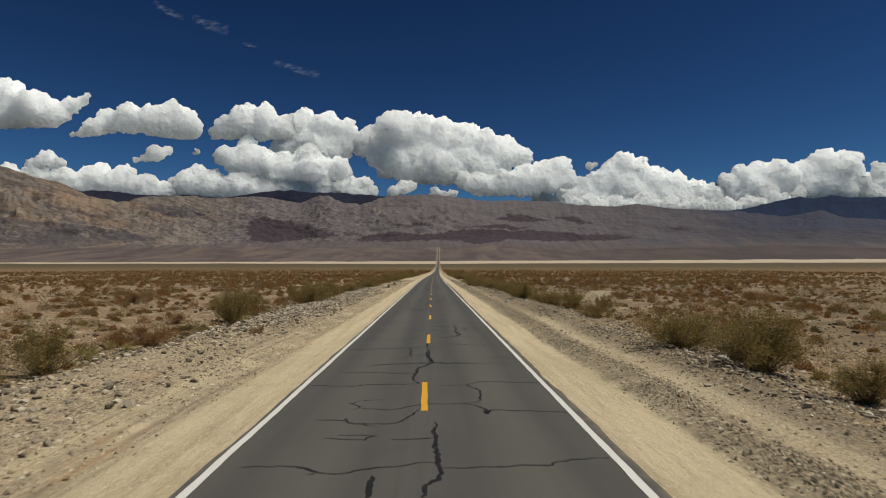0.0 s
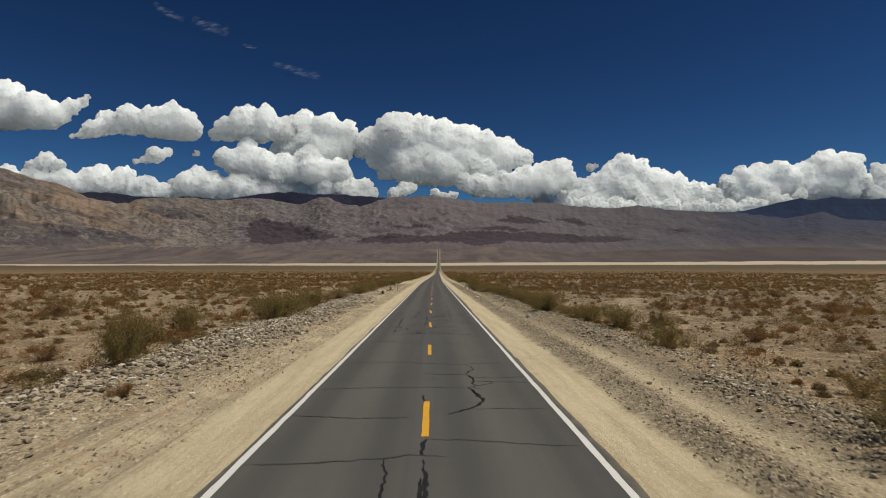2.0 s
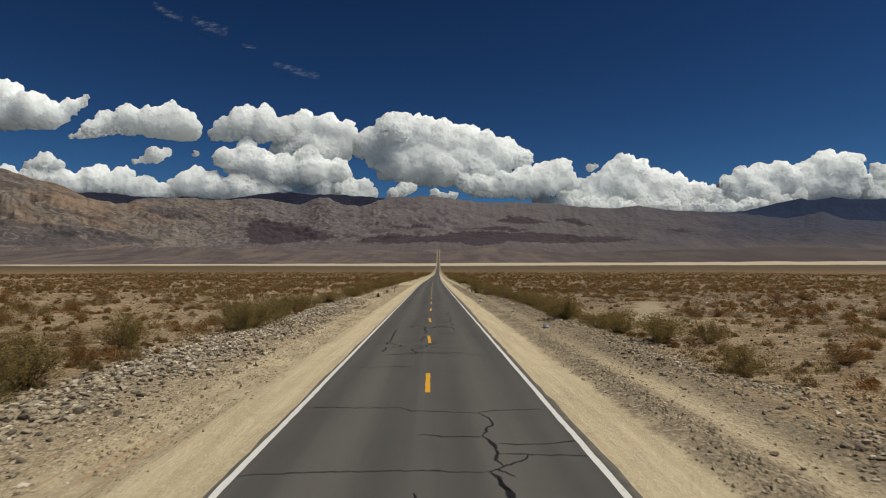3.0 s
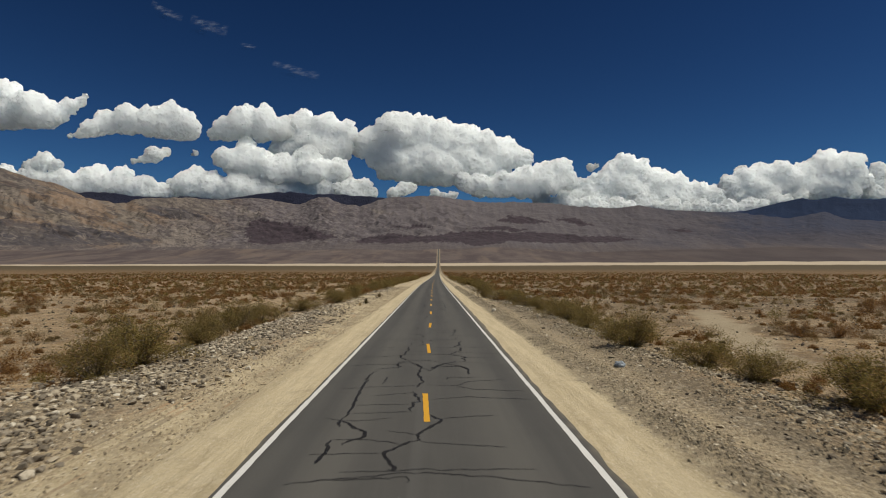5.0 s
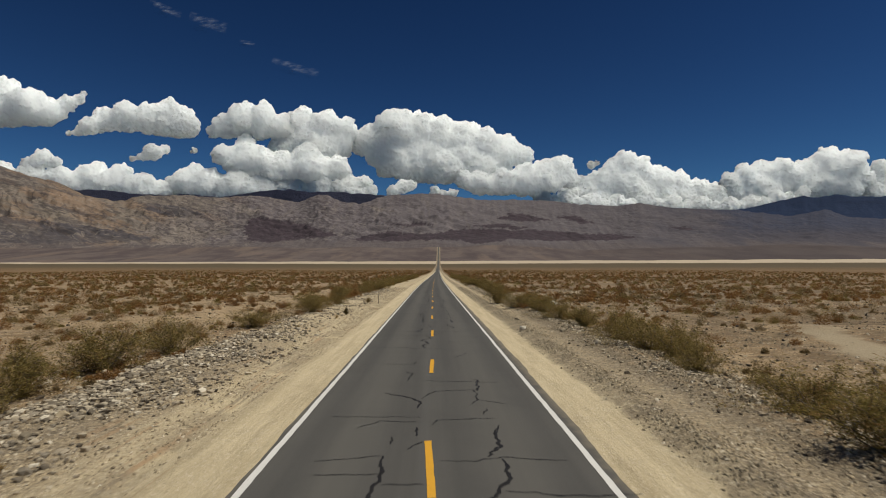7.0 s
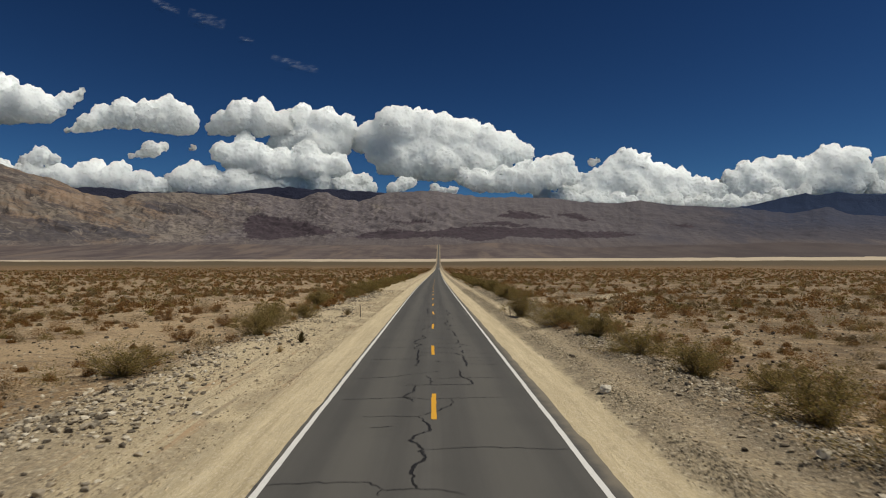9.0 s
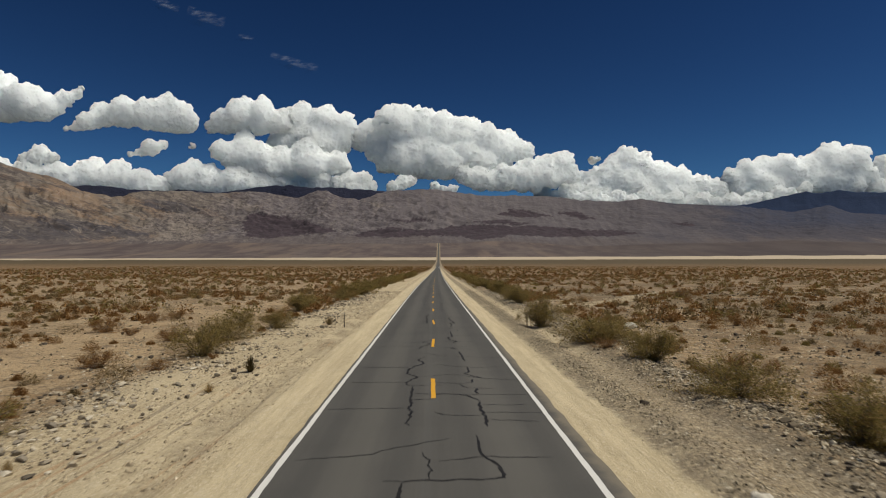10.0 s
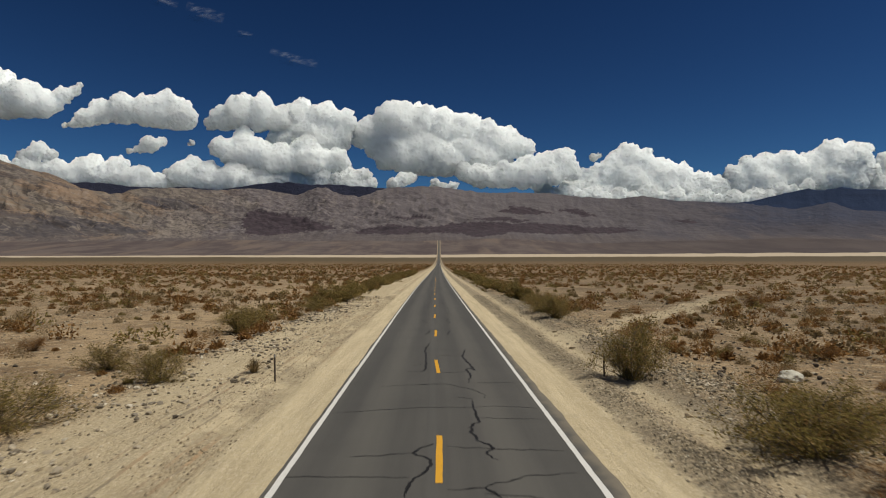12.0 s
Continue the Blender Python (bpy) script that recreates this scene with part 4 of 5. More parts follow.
CRACKS_7 = [
    (0.050,[(-2.4,48.60),(-2.04,48.70),(-1.2,48.80),(-0.27,48.90),(-0.24,48.60)]),
    (0.050,[(-2.11,48.70),(-1.6,48.80),(-0.75,49.00),(-0.44,49.10),(0.19,49.10),(0.61,49.00),(1.33,48.90),(2.93,48.40)]),
    (0.092,[(-0.64,49.30),(-0.53,49.20),(-0.65,49.80),(-0.78,50.30),(-0.54,50.70),(-0.3,51.10),(-0.06,51.20)]),
    (0.050,[(-2.3,50.30),(-0.78,50.30)]),
    (0.092,[(-2.07,49.70),(-1.98,50.50),(-2.04,51.30)]),
    (0.050,[(-2.04,51.30),(-1.33,51.30),(-0.74,51.10),(-0.51,50.90)]),
    (0.092,[(-1.72,50.90),(-1.66,51.10),(-1.35,51.50),(-1.35,51.90),(-1.75,52.50),(-2.06,53.00),(-2.03,52.40)]),
]
CRACKS_8 = [
    (0.092,[(-2.06,53.00),(-1.98,54.50),(-2.03,55.90),(-2.04,57.40),(-2.03,59.60),(-1.83,60.30)]),
    (0.050,[(-2.54,53.30),(-2.06,53.00),(-1.45,53.00),(-0.82,53.20)]),
    (0.050,[(-1.91,53.70),(-1.01,53.80),(-0.33,53.80)]),
    (0.092,[(-0.06,51.20),(-0.13,51.60),(0.13,52.20),(0.43,53.00),(0.12,53.50)]),
    (0.050,[(-0.84,52.00),(-0.13,51.60)]),
    (0.050,[(-0.06,51.10),(0.69,50.90),(1.78,50.70)]),
    (0.050,[(0.43,53.10),(1.83,53.50)]),
    (0.092,[(-0.37,53.90),(-0.35,54.90),(-0.17,55.00),(-0.31,55.80),(-0.41,56.50)]),
    (0.050,[(-2.04,54.70),(-0.4,54.70)]),
    (0.050,[(-1.52,55.90),(-0.4,56.30)]),
    (0.050,[(-1.45,57.70),(-1.32,59.20)]),
    (0.050,[(-2.73,57.10),(-0.17,57.40)]),
]
CRACKS_9 = [
    (0.092,[(-0.3,57.10),(-0.09,58.10),(-0.33,59.50),(-0.23,60.70)]),
    (0.050,[(-1.13,61.20),(-1.23,61.90),(-0.73,62.50),(-0.23,61.00),(0.05,60.20)]),
    (0.092,[(0.08,60.20),(0.67,62.00),(1.33,61.30),(1.55,60.60),(1.48,59.50)]),
    (0.050,[(0.65,58.40),(0.76,58.90),(1.93,59.00)]),
    (0.050,[(0.02,57.50),(1.0,57.40),(1.37,58.10),(2.69,58.60)]),
    (0.050,[(1.0,57.40),(1.47,56.80),(3.07,56.60)]),
    (0.050,[(0.2,55.30),(1.22,55.70),(3.13,55.40)]),
]
CRACKS_10 = [
    (0.050,[(-3.48,61.60),(-2.21,61.90),(-1.18,61.80)]),
    (0.092,[(-1.95,60.70),(-1.57,60.90),(-1.13,61.00),(-1.03,61.30),(-1.13,61.40),(-1.2,61.80),(-1.12,62.40),(-0.66,62.70)]),
    (0.092,[(-0.66,62.70),(-0.95,63.10),(-1.16,63.60),(-1.21,64.30),(-0.99,64.70),(-1.0,65.30),(-0.92,66.20),(-0.97,67.30)]),
    (0.050,[(-0.66,62.80),(-0.22,62.80),(0.02,62.80),(0.37,62.40),(0.71,62.30)]),
    (0.050,[(-2.82,64.00),(-2.02,64.00),(-1.2,64.40)]),
    (0.050,[(-1.02,64.70),(0.14,64.70),(0.89,64.50),(1.55,64.70)]),
    (0.092,[(-0.5,62.00),(-0.34,61.50),(-0.19,61.00),(-0.26,60.60)]),
]
CRACKS_11 = [
    (0.092,[(0.14,60.60),(0.19,61.00),(0.37,61.30),(0.69,61.90),(0.99,62.30),(1.12,62.50),(1.47,62.50)]),
    (0.092,[(0.34,61.30),(1.4,61.20),(1.57,60.60)]),
    (0.092,[(1.47,62.50),(1.56,62.80),(1.45,63.40),(1.65,63.80),(1.33,64.20),(0.89,64.50)]),
    (0.050,[(1.47,62.50),(1.78,62.20),(2.34,62.20)]),
    (0.050,[(1.64,63.70),(2.96,63.70)]),
    (0.092,[(0.89,64.50),(1.17,65.10),(1.52,65.90),(1.53,67.10)]),
    (0.050,[(1.36,65.30),(2.41,65.10),(3.77,65.20)]),
    (0.092,[(1.23,67.20),(1.39,67.60),(1.58,67.90),(1.56,69.00),(1.75,69.70)]),
    (0.050,[(0.22,66.90),(0.94,66.90),(1.52,67.20),(2.86,67.00)]),
    (0.050,[(-2.37,67.00),(-1.0,67.30)]),
]
CRACKS_12 = [
    (0.050,[(-2.21,66.20),(-0.92,66.20)]),
    (0.050,[(-0.88,65.60),(-0.08,65.60)]),
    (0.050,[(-0.48,67.70),(-0.16,68.30)]),
    (0.050,[(-0.88,68.10),(-0.89,68.70)]),
    (0.050,[(-1.79,69.50),(-1.29,70.20),(-0.23,70.00)]),
    (0.050,[(0.05,69.70),(0.19,70.20),(1.79,70.40)]),
    (0.050,[(-0.3,68.70),(-0.32,69.50)]),
    (0.050,[(-2.65,70.70),(-0.24,70.50)]),
    (0.092,[(-1.42,73.60),(-0.72,73.00),(-0.28,72.30),(-0.36,71.50)]),
    (0.050,[(-0.28,72.70),(0.15,73.80),(1.41,74.10),(1.44,72.60),(1.14,71.90)]),
    (0.092,[(1.51,73.90),(1.66,75.80),(1.51,75.90)]),
    (0.050,[(1.44,72.60),(2.25,72.10)]),
    (0.050,[(1.48,70.80),(1.57,71.50)]),
    (0.050,[(-0.82,75.70),(-0.68,77.10),(-0.96,77.50)]),
]
CRACKS_13 = [
    (0.050,[(-3.01,79.50),(-0.68,79.30),(-0.63,80.00)]),
    (0.050,[(-0.33,75.60),(2.33,75.40)]),
    (0.050,[(1.05,81.10),(1.73,82.70)]),
]
CRACKS_14 = [
    (0.050,[(-3.56,84.50),(-2.97,84.60),(-1.33,84.60),(-1.08,84.40),(-0.95,84.20),(-0.98,83.90)]),
    (0.050,[(-0.95,84.20),(-0.29,84.20),(0.26,84.10),(0.63,83.90)]),
    (0.092,[(-0.29,84.20),(-0.39,84.60),(-0.4,85.40),(-0.18,86.00),(-0.19,86.50),(-0.33,86.50),(-0.2,86.70),(-0.38,87.20),(-0.56,87.40),(-0.43,87.80),(-0.07,88.20),(-0.07,88.70),(-0.28,89.50),(-0.45,89.70)]),
    (0.050,[(-1.98,89.80),(-0.45,89.70)]),
    (0.050,[(-0.45,89.70),(0.13,90.30),(0.57,91.00),(0.63,91.90)]),
    (0.050,[(-1.68,88.60),(-1.07,88.70)]),
    (0.050,[(-0.19,86.60),(0.72,86.80),(1.87,86.80),(3.7,86.70)]),
    (0.050,[(-2.94,92.00),(-0.9,92.20),(-0.14,91.90),(1.55,92.20),(2.42,92.30)]),
]
CRACKS_15 = [
    (0.092,[(-0.59,91.60),(-0.65,91.90),(-0.95,92.30),(-0.64,93.10),(-0.62,94.10)]),
    (0.092,[(-0.99,94.20),(0.26,94.20),(1.09,94.30),(1.47,94.40),(1.46,95.10),(1.12,96.00),(1.13,97.40)]),
    (0.050,[(-0.06,94.30),(-0.06,95.40),(-0.23,96.00)]),
    (0.050,[(-3.05,95.60),(-1.52,95.90),(-0.98,96.30),(0.41,97.10)]),
    (0.050,[(0.16,95.40),(1.05,95.70),(2.72,95.70)]),
]
CRACKS_16 = [
    (0.092,[(-0.64,98.30),(-0.74,98.60),(-0.61,99.20),(-0.61,99.90),(-0.74,100.30),(-0.66,100.60),(-0.72,101.60),(-0.7,102.70),(-0.67,103.60)]),
    (0.050,[(-3.22,100.30),(-0.76,100.30)]),
    (0.050,[(-0.71,101.40),(0.06,101.50)]),
    (0.092,[(-0.64,102.30),(0.06,102.20),(0.87,102.20),(1.16,102.00),(1.54,101.20)]),
    (0.050,[(-3.04,104.40),(-0.98,104.30)]),
    (0.092,[(-0.68,103.70),(-0.95,103.80),(-0.97,104.20),(-0.59,105.30),(-1.03,106.10),(-0.98,107.10),(-0.37,108.50),(-0.66,109.50),(-0.37,110.37)]),
    (0.050,[(-0.9,103.70),(0.31,103.70)]),
    (0.092,[(1.48,98.20),(1.52,99.00),(1.53,99.70),(1.47,100.60),(1.53,101.20)]),
    (0.050,[(0.87,102.20),(2.36,102.20),(3.6,102.30)]),
]
CRACKS_17 = [
    (0.050,[(0.08,99.80),(0.29,99.50),(0.7,99.40),(1.4,99.40)]),
    (0.050,[(1.57,99.80),(2.61,99.80),(3.54,99.80)]),
    (0.050,[(1.55,99.00),(2.98,98.80)]),
    (0.050,[(1.51,100.70),(3.01,100.80)]),
    (0.092,[(1.58,102.30),(1.46,102.70),(1.57,103.20)]),
    (0.050,[(0.94,104.00),(1.22,103.30),(2.2,103.20)]),
    (0.050,[(0.07,104.20),(0.94,104.00),(1.41,104.20)]),
    (0.092,[(1.43,104.20),(1.52,104.80)]),
    (0.092,[(2.0,105.00),(1.28,106.00),(1.5,106.40),(1.48,107.60)]),
    (0.050,[(-0.54,105.30),(0.63,105.80),(1.08,105.70),(2.0,105.00),(3.56,104.90)]),
    (0.050,[(-3.09,107.60),(-1.0,107.50)]),
    (0.050,[(0.1,108.20),(0.8,107.80),(1.79,107.50),(3.13,107.80)]),
]
CRACKS_18 = [
    (0.092,[(1.45,109.20),(1.42,110.28),(1.35,112.15)]),
    (0.050,[(-0.91,111.87),(-0.24,111.40),(0.34,110.65),(1.03,110.65)]),
    (0.050,[(0.9,113.20),(2.04,113.00)]),
    (0.050,[(1.08,110.47),(3.18,110.28)]),
]
CRACKS_19 = [
    (0.092,[(-0.67,113.00),(-0.64,113.41),(-0.53,114.01),(-0.3,114.41),(-0.15,114.92),(-0.25,115.32),(-0.59,115.72),(-0.4,116.13),(-0.11,116.43)]),
    (0.050,[(-2.08,115.52),(-0.6,115.72)]),
    (0.050,[(-3.55,114.31),(-0.61,114.11)]),
    (0.050,[(0.18,113.41),(0.95,113.51),(1.22,113.81),(1.89,114.21),(3.06,114.41)]),
    (0.092,[(0.96,113.51),(1.24,113.00)]),
    (0.092,[(1.4,115.22),(1.25,115.32),(1.19,115.83),(1.38,116.03),(1.28,116.43),(1.01,116.73),(0.93,117.54),(0.99,118.04),(1.23,118.55),(1.21,119.67),(1.18,121.12)]),
    (0.050,[(0.73,121.63),(1.25,121.32)]),
    (0.050,[(0.25,116.23),(1.38,116.03),(3.09,115.93)]),
    (0.050,[(-3.21,119.67),(-0.47,120.19),(1.17,120.19),(1.92,120.39)]),
]
CRACKS_20 = [
    (0.050,[(1.17,118.95),(3.12,118.85)]),
    (0.050,[(-2.13,123.48),(-0.54,123.69),(0.33,123.79),(1.15,123.07),(1.68,122.04),(1.62,121.42)]),
    (0.050,[(1.92,120.39),(3.19,120.19)]),
    (0.092,[(1.21,124.00),(1.42,125.60),(1.32,126.90),(1.53,127.30),(1.67,126.60),(1.49,128.70),(1.31,130.40),(1.58,132.70)]),
    (0.092,[(-1.19,126.40),(-0.58,126.30),(-0.41,127.00),(-0.44,129.60),(-0.54,132.30),(-0.34,135.00)]),
    (0.050,[(0.02,126.00),(1.34,126.30)]),
    (0.050,[(1.21,124.00),(2.98,124.10)]),
    (0.050,[(0.05,130.70),(1.31,130.40)]),
    (0.050,[(-0.99,127.80),(-0.49,128.40)]),
]
CRACKS = CRACKS_0 + CRACKS_1 + CRACKS_2 + CRACKS_3 + CRACKS_4 + CRACKS_5 + CRACKS_6 + CRACKS_7 + CRACKS_8 + CRACKS_9 + CRACKS_10 + CRACKS_11 + CRACKS_12 + CRACKS_13 + CRACKS_14 + CRACKS_15 + CRACKS_16 + CRACKS_17 + CRACKS_18 + CRACKS_19 + CRACKS_20


def build_cracks():
    rng = np.random.default_rng(21)
    further = []                                  # more of the same up the road
    for y in np.arange(141.0, 215.0, 3.6):
        y += rng.uniform(-1, 1)
        further.append((0.035, [(rng.uniform(-3.1, -1), y), (0.2, y + rng.uniform(-0.3, 0.3)), (rng.uniform(0.8, 3.2), y)]))
    for lat in (-0.6, 1.25):
        for y in np.arange(139.0, 200.0, 7.0):
            further.append((0.07, [(lat + rng.normal(0, 0.25), y + k * 1.2) for k in range(int(rng.integers(3, 6)))]))
    for width, marks in CRACKS + further:
        line = []
        for (xa, ya), (xb, yb) in zip(marks, marks[1:]):
            long = math.hypot(xb - xa, yb - ya)
            count = max(2, int(long / 0.08))
            for k in range(count):
                t = k / count
                sway = 0.07 * math.sin(math.pi * t) ** 0.5
                line.append((xa + (xb - xa) * t + sway * noise.fractal(Vector((xa * 3, ya + long * t * 2.3, 1)), 0.7, 2.2, 3) * 1.3,
                             ya + (yb - ya) * t + sway * noise.fractal(Vector((ya * 3, xa + long * t * 2.3, 5)), 0.7, 2.2, 3) * 1.3))
        line.append(marks[-1])
        seed = rng.uniform(0, 99)
        me = ribbon("sealed_crack", line,
                    lambda t: width * (0.72 + 0.9 * abs(noise.noise(Vector((t * len(line) * 0.21, seed, 0)))))
                    * (0.35 + 0.65 * min(1.0, 6 * t, 6 * (1 - t))), TAR, 0.003, rng, width * 0.12)
        part("sealed_crack", me, road)


build_cracks()

# ---- stones ----
def stone_shapes(level, count, seed, jag):
    rng = np.random.default_rng(seed)
    v, f = icosphere(level)
    shapes = []
    for _ in range(count):
        off = Vector(rng.uniform(-50, 50, 3))
        d = np.array([1 + jag * noise.noise(Vector(p) * 1.3 + off) + 0.4 * jag * noise.noise(Vector(p) * 3.1 + off) for p in v])
        q = v * d[:, None]
        for _ in range(8):                       # split faces
            way = rng.normal(size=3)
            way /= np.linalg.norm(way)
            over = np.maximum(q @ way - rng.uniform(0.30, 0.70), 0)
            q = q - over[:, None] * way
        shapes.append((q, f))
    return shapes


BOULDERS = stone_shapes(2, 8, 3, 0.55)
ROCKS = stone_shapes(1, 10, 5, 0.5)[:10]


def pebble_shapes(count, seed):
    """Coarse chips for fine gravel: four skewed faces each."""
    rng = np.random.default_rng(seed)
    corners = np.array([(1, 0, -0.4), (0, 1, -0.4), (-1, 0, -0.4), (0, -1, -0.4), (0, 0, 1)], float)
    faces = np.array([(0, 1, 4), (1, 2, 4), (2, 3, 4), (3, 0, 4)])
    return [(corners * rng.uniform(0.6, 1.2, (5, 1)) + rng.normal(0, 0.22, (5, 3)), faces) for _ in range(count)]


PEBBLES = pebble_shapes(12, 8)


def in_wash(x, y):
    return abs(x - 16.3 - (y - 66.0) * 0.36) < 1.8 and 60.0 < y < 100.0


def strewn(rng, count, lat_of, y_range, keep):
    """Places on the ground, thinned by keep(lat, y)."""
    out = []
    while len(out) < count:
        lat, y = lat_of(), rng.uniform(*y_range)
        x = lat + float(road_x(y))
        if rng.random() < keep(lat, y) * (0.06 if in_wash(x, y) else 1.0):
            out.append((x, y, land(x, y)))
    return out


def patchy(x, y, scale=0.25, seed=0.0):
    return min(1.0, max(0.08, 0.55 + 1.1 * noise.noise(Vector((x * scale, y * scale, seed)))))


def build_stones():
    rng = np.random.default_rng(31)
    stretch = (2.0, 185.0)
    fade = lambda y: (1.0 - 0.82 * min(max((y - 82.0) / 13.0, 0.0), 1.0)) * (0.3 + 0.7 * min(max((y - 26.0) / 22.0, 0.0), 1.0))
    beds = (
        ("rubble", "grey and tan broken rubble heaped along the shoulder", ROCKS, 17000, lambda: rng.normal(-10.4, 1.6), lambda l, y: fade(y) * patchy(l, y) * (l < -6.6), (0.045, 0.175)),
        ("gravel", "loose gravel on the sandy shoulder", PEBBLES, 34000, lambda: rng.uniform(-12.5, -5.2), lambda l, y: patchy(l, y) * min(1.0, (-l - 5.0) / 4.0) * (0.4 + 0.6 * fade(y)), (0.02, 0.055)),
        ("gravel", "coarse gravel scattered over the sandy shoulder", PEBBLES, 11000, lambda: rng.uniform(-11.5, -5.4), lambda l, y: patchy(l, y, 0.5, 27.0) * min(1.0, (-l - 5.0) / 2.0) * (1.0 if y < 60 else 0.3), (0.026, 0.075)),
        ("gravel", "gravel strung along a rut in the sandy shoulder", PEBBLES, 14000, lambda: rng.normal(-6.0, 0.55), lambda l, y: patchy(l, y, 0.35, 21.0) ** 1.5 * min(1.0, max(0.0, -l - 4.8) * 1.5), (0.016, 0.055)),
        ("rubble", "grey stones on the low bank beside the road", ROCKS, 7000, lambda: rng.normal(10.1, 0.9), lambda l, y: patchy(l, y, 0.25, 4.0), (0.05, 0.14)),
        ("gravel", "grey-brown gravel windrow along the sandy shoulder", PEBBLES, 40000, lambda: rng.normal(6.2, 0.5), lambda l, y: patchy(l, y, 0.3, 2.0) * (l > 5.25), (0.014, 0.056)),
        ("gravel", "small grey and olive stones on the low bank", PEBBLES, 42000, lambda: rng.normal(10.1, 0.95), lambda l, y: patchy(l, y, 0.25, 4.0) * (l > 8.0), (0.028, 0.085)),
        ("gravel", "loose gravel between shoulder and scrub", PEBBLES, 40000, lambda: rng.uniform(6.0, 12.5), lambda l, y: patchy(l, y, 0.3, 6.0) * (0.25 if 6.8 < l < 8.6 and not 44 < y < 112 else 1.0), (0.02, 0.06)),
        ("desert_stones", "small brown and tan stones between the scrub", PEBBLES, 60000, lambda: rng.choice((-1, 1, 1)) * (11.0 + 55.0 * rng.random() ** 1.4), lambda l, y: patchy(l, y, 0.22, 14.0), (0.04, 0.13)),
        ("desert_stones", "scattered stones on the desert floor", ROCKS, 7000, lambda: rng.choice((-1, 1)) * (11.0 + 50.0 * rng.random() ** 1.5), lambda l, y: patchy(l, y, 0.12, 9.0), (0.04, 0.15)),
    )
    for name, label, shapes, count, lat_of, keep, span in beds:
        places = strewn(rng, count, lat_of, stretch, keep)
        sizes = span[0] + (span[1] - span[0]) * rng.random(count) ** 2.6
        v, f = many(shapes, rng, places, sizes)
        tagged(new(name, mesh_fast(name, v, f, GREY_GRAVEL if "grey" in label and name == "gravel" else GRAVEL if name == "gravel" else RUBBLE if name == "rubble" else STONE)), label, "stones", kind="stuff")
    places = strewn(rng, 4200, lambda: rng.choice((-1, 1, 1)) * (12.0 + 60.0 * rng.random() ** 1.3), (20.0, 200.0), lambda l, y: patchy(l, y, 0.10, 17.0) ** 2)
    v, f = many(ROCKS, rng, places, 0.05 + 0.17 * rng.random(4200) ** 2.4)
    tagged(new("desert_stones", mesh_fast("desert_stones", v, f, VARNISHED)), "dark brown varnished rocks among the scrub", "stones", kind="stuff")
    # larger stones, each its own
    meshes = [mesh_fast("stone", v, f, STONE) for v, f in BOULDERS]
    for k in range(280):
        y = rng.uniform(6, 150)
        lat = rng.normal(-10.4, 1.6) if rng.random() < 0.62 * fade(y) else (rng.normal(9.3, 1.4) if rng.random() < 0.75 else rng.uniform(-13, -7))
        if lat < 0 and y > 90 and rng.random() < 0.75:
            lat = rng.normal(9.6, 1.2)
        if abs(lat) < 5.6:
            lat = math.copysign(6.4, lat)
        x, size = lat + float(road_x(y)), 0.07 + 0.14 * rng.random() ** 3.5
        ob = part("stone", meshes[k % len(meshes)], ground)
        low = rng.uniform(0.5, 0.85)
        ob.matrix_world = Matrix.LocRotScale((x, y, land(x, y) + size * low * 0.5), Euler((0, 0, rng.uniform(0, 6.28))), (size * rng.uniform(0.9, 1.35), size, size * low))


build_stones()


def build_boulder(name, label, x, y, size, dark, light, seed):
    v, f = icosphere(4)
    off = Vector((seed, 2 * seed, 0))
    d = np.array([1 + 0.30 * noise.noise(Vector(p) * 1.4 + off) + 0.10 * noise.fractal(Vector(p) * 4 + off, 0.9, 2.0, 4) for p in v])
    q = v * d[:, None] * np.array(size)
    ob = new(name, mesh_fast(name, q, f, plain_material(name, dark, light, 5.0, 0.85, 0.5), smooth=True))
    ob.location = (x, y, land(x, y) + size[2] * 0.55)
    ob.rotation_euler.z = seed
    return tagged(ob, label, "boulder")


build_boulder("boulder", "pale rounded boulder on the sandy shoulder", 5.85, 92.7, (0.22, 0.19, 0.17), (0.48, 0.43, 0.35), (0.66, 0.60, 0.50), 1.3)
build_boulder("boulder", "pale grey boulder under a roadside bush", 10.3, 23.2, (0.30, 0.20, 0.15), (0.36, 0.35, 0.32), (0.52, 0.51, 0.47), 4.2)
build_boulder("boulder", "blue-grey angular stone beside the gravel bank", 7.62, 61.6, (0.22, 0.18, 0.15), (0.22, 0.25, 0.28), (0.42, 0.46, 0.50), 2.1)
build_boulder("boulder", "large pale cream boulder among the scrub", 14.5, 125.5, (0.55, 0.40, 0.26), (0.45, 0.42, 0.34), (0.62, 0.58, 0.48), 3.4)


# ---- plants ----
def tube(points, radii, verts, faces):
    base = len(verts)
    for i, p in enumerate(points):
        ahead = (points[min(i + 1, len(points) - 1)] - points[max(i - 1, 0)]).normalized()
        a = ahead.orthogonal().normalized()
        c = ahead.cross(a)
        for k in range(3):
            t = k * 2 * math.pi / 3
            verts.append(p + (a * math.cos(t) + c * math.sin(t)) * radii[i])
        if i:
            for k in range(3):
                j = base + 3 * i
                faces.append((j - 3 + k, j - 3 + (k + 1) % 3, j + (k + 1) % 3, j + k))


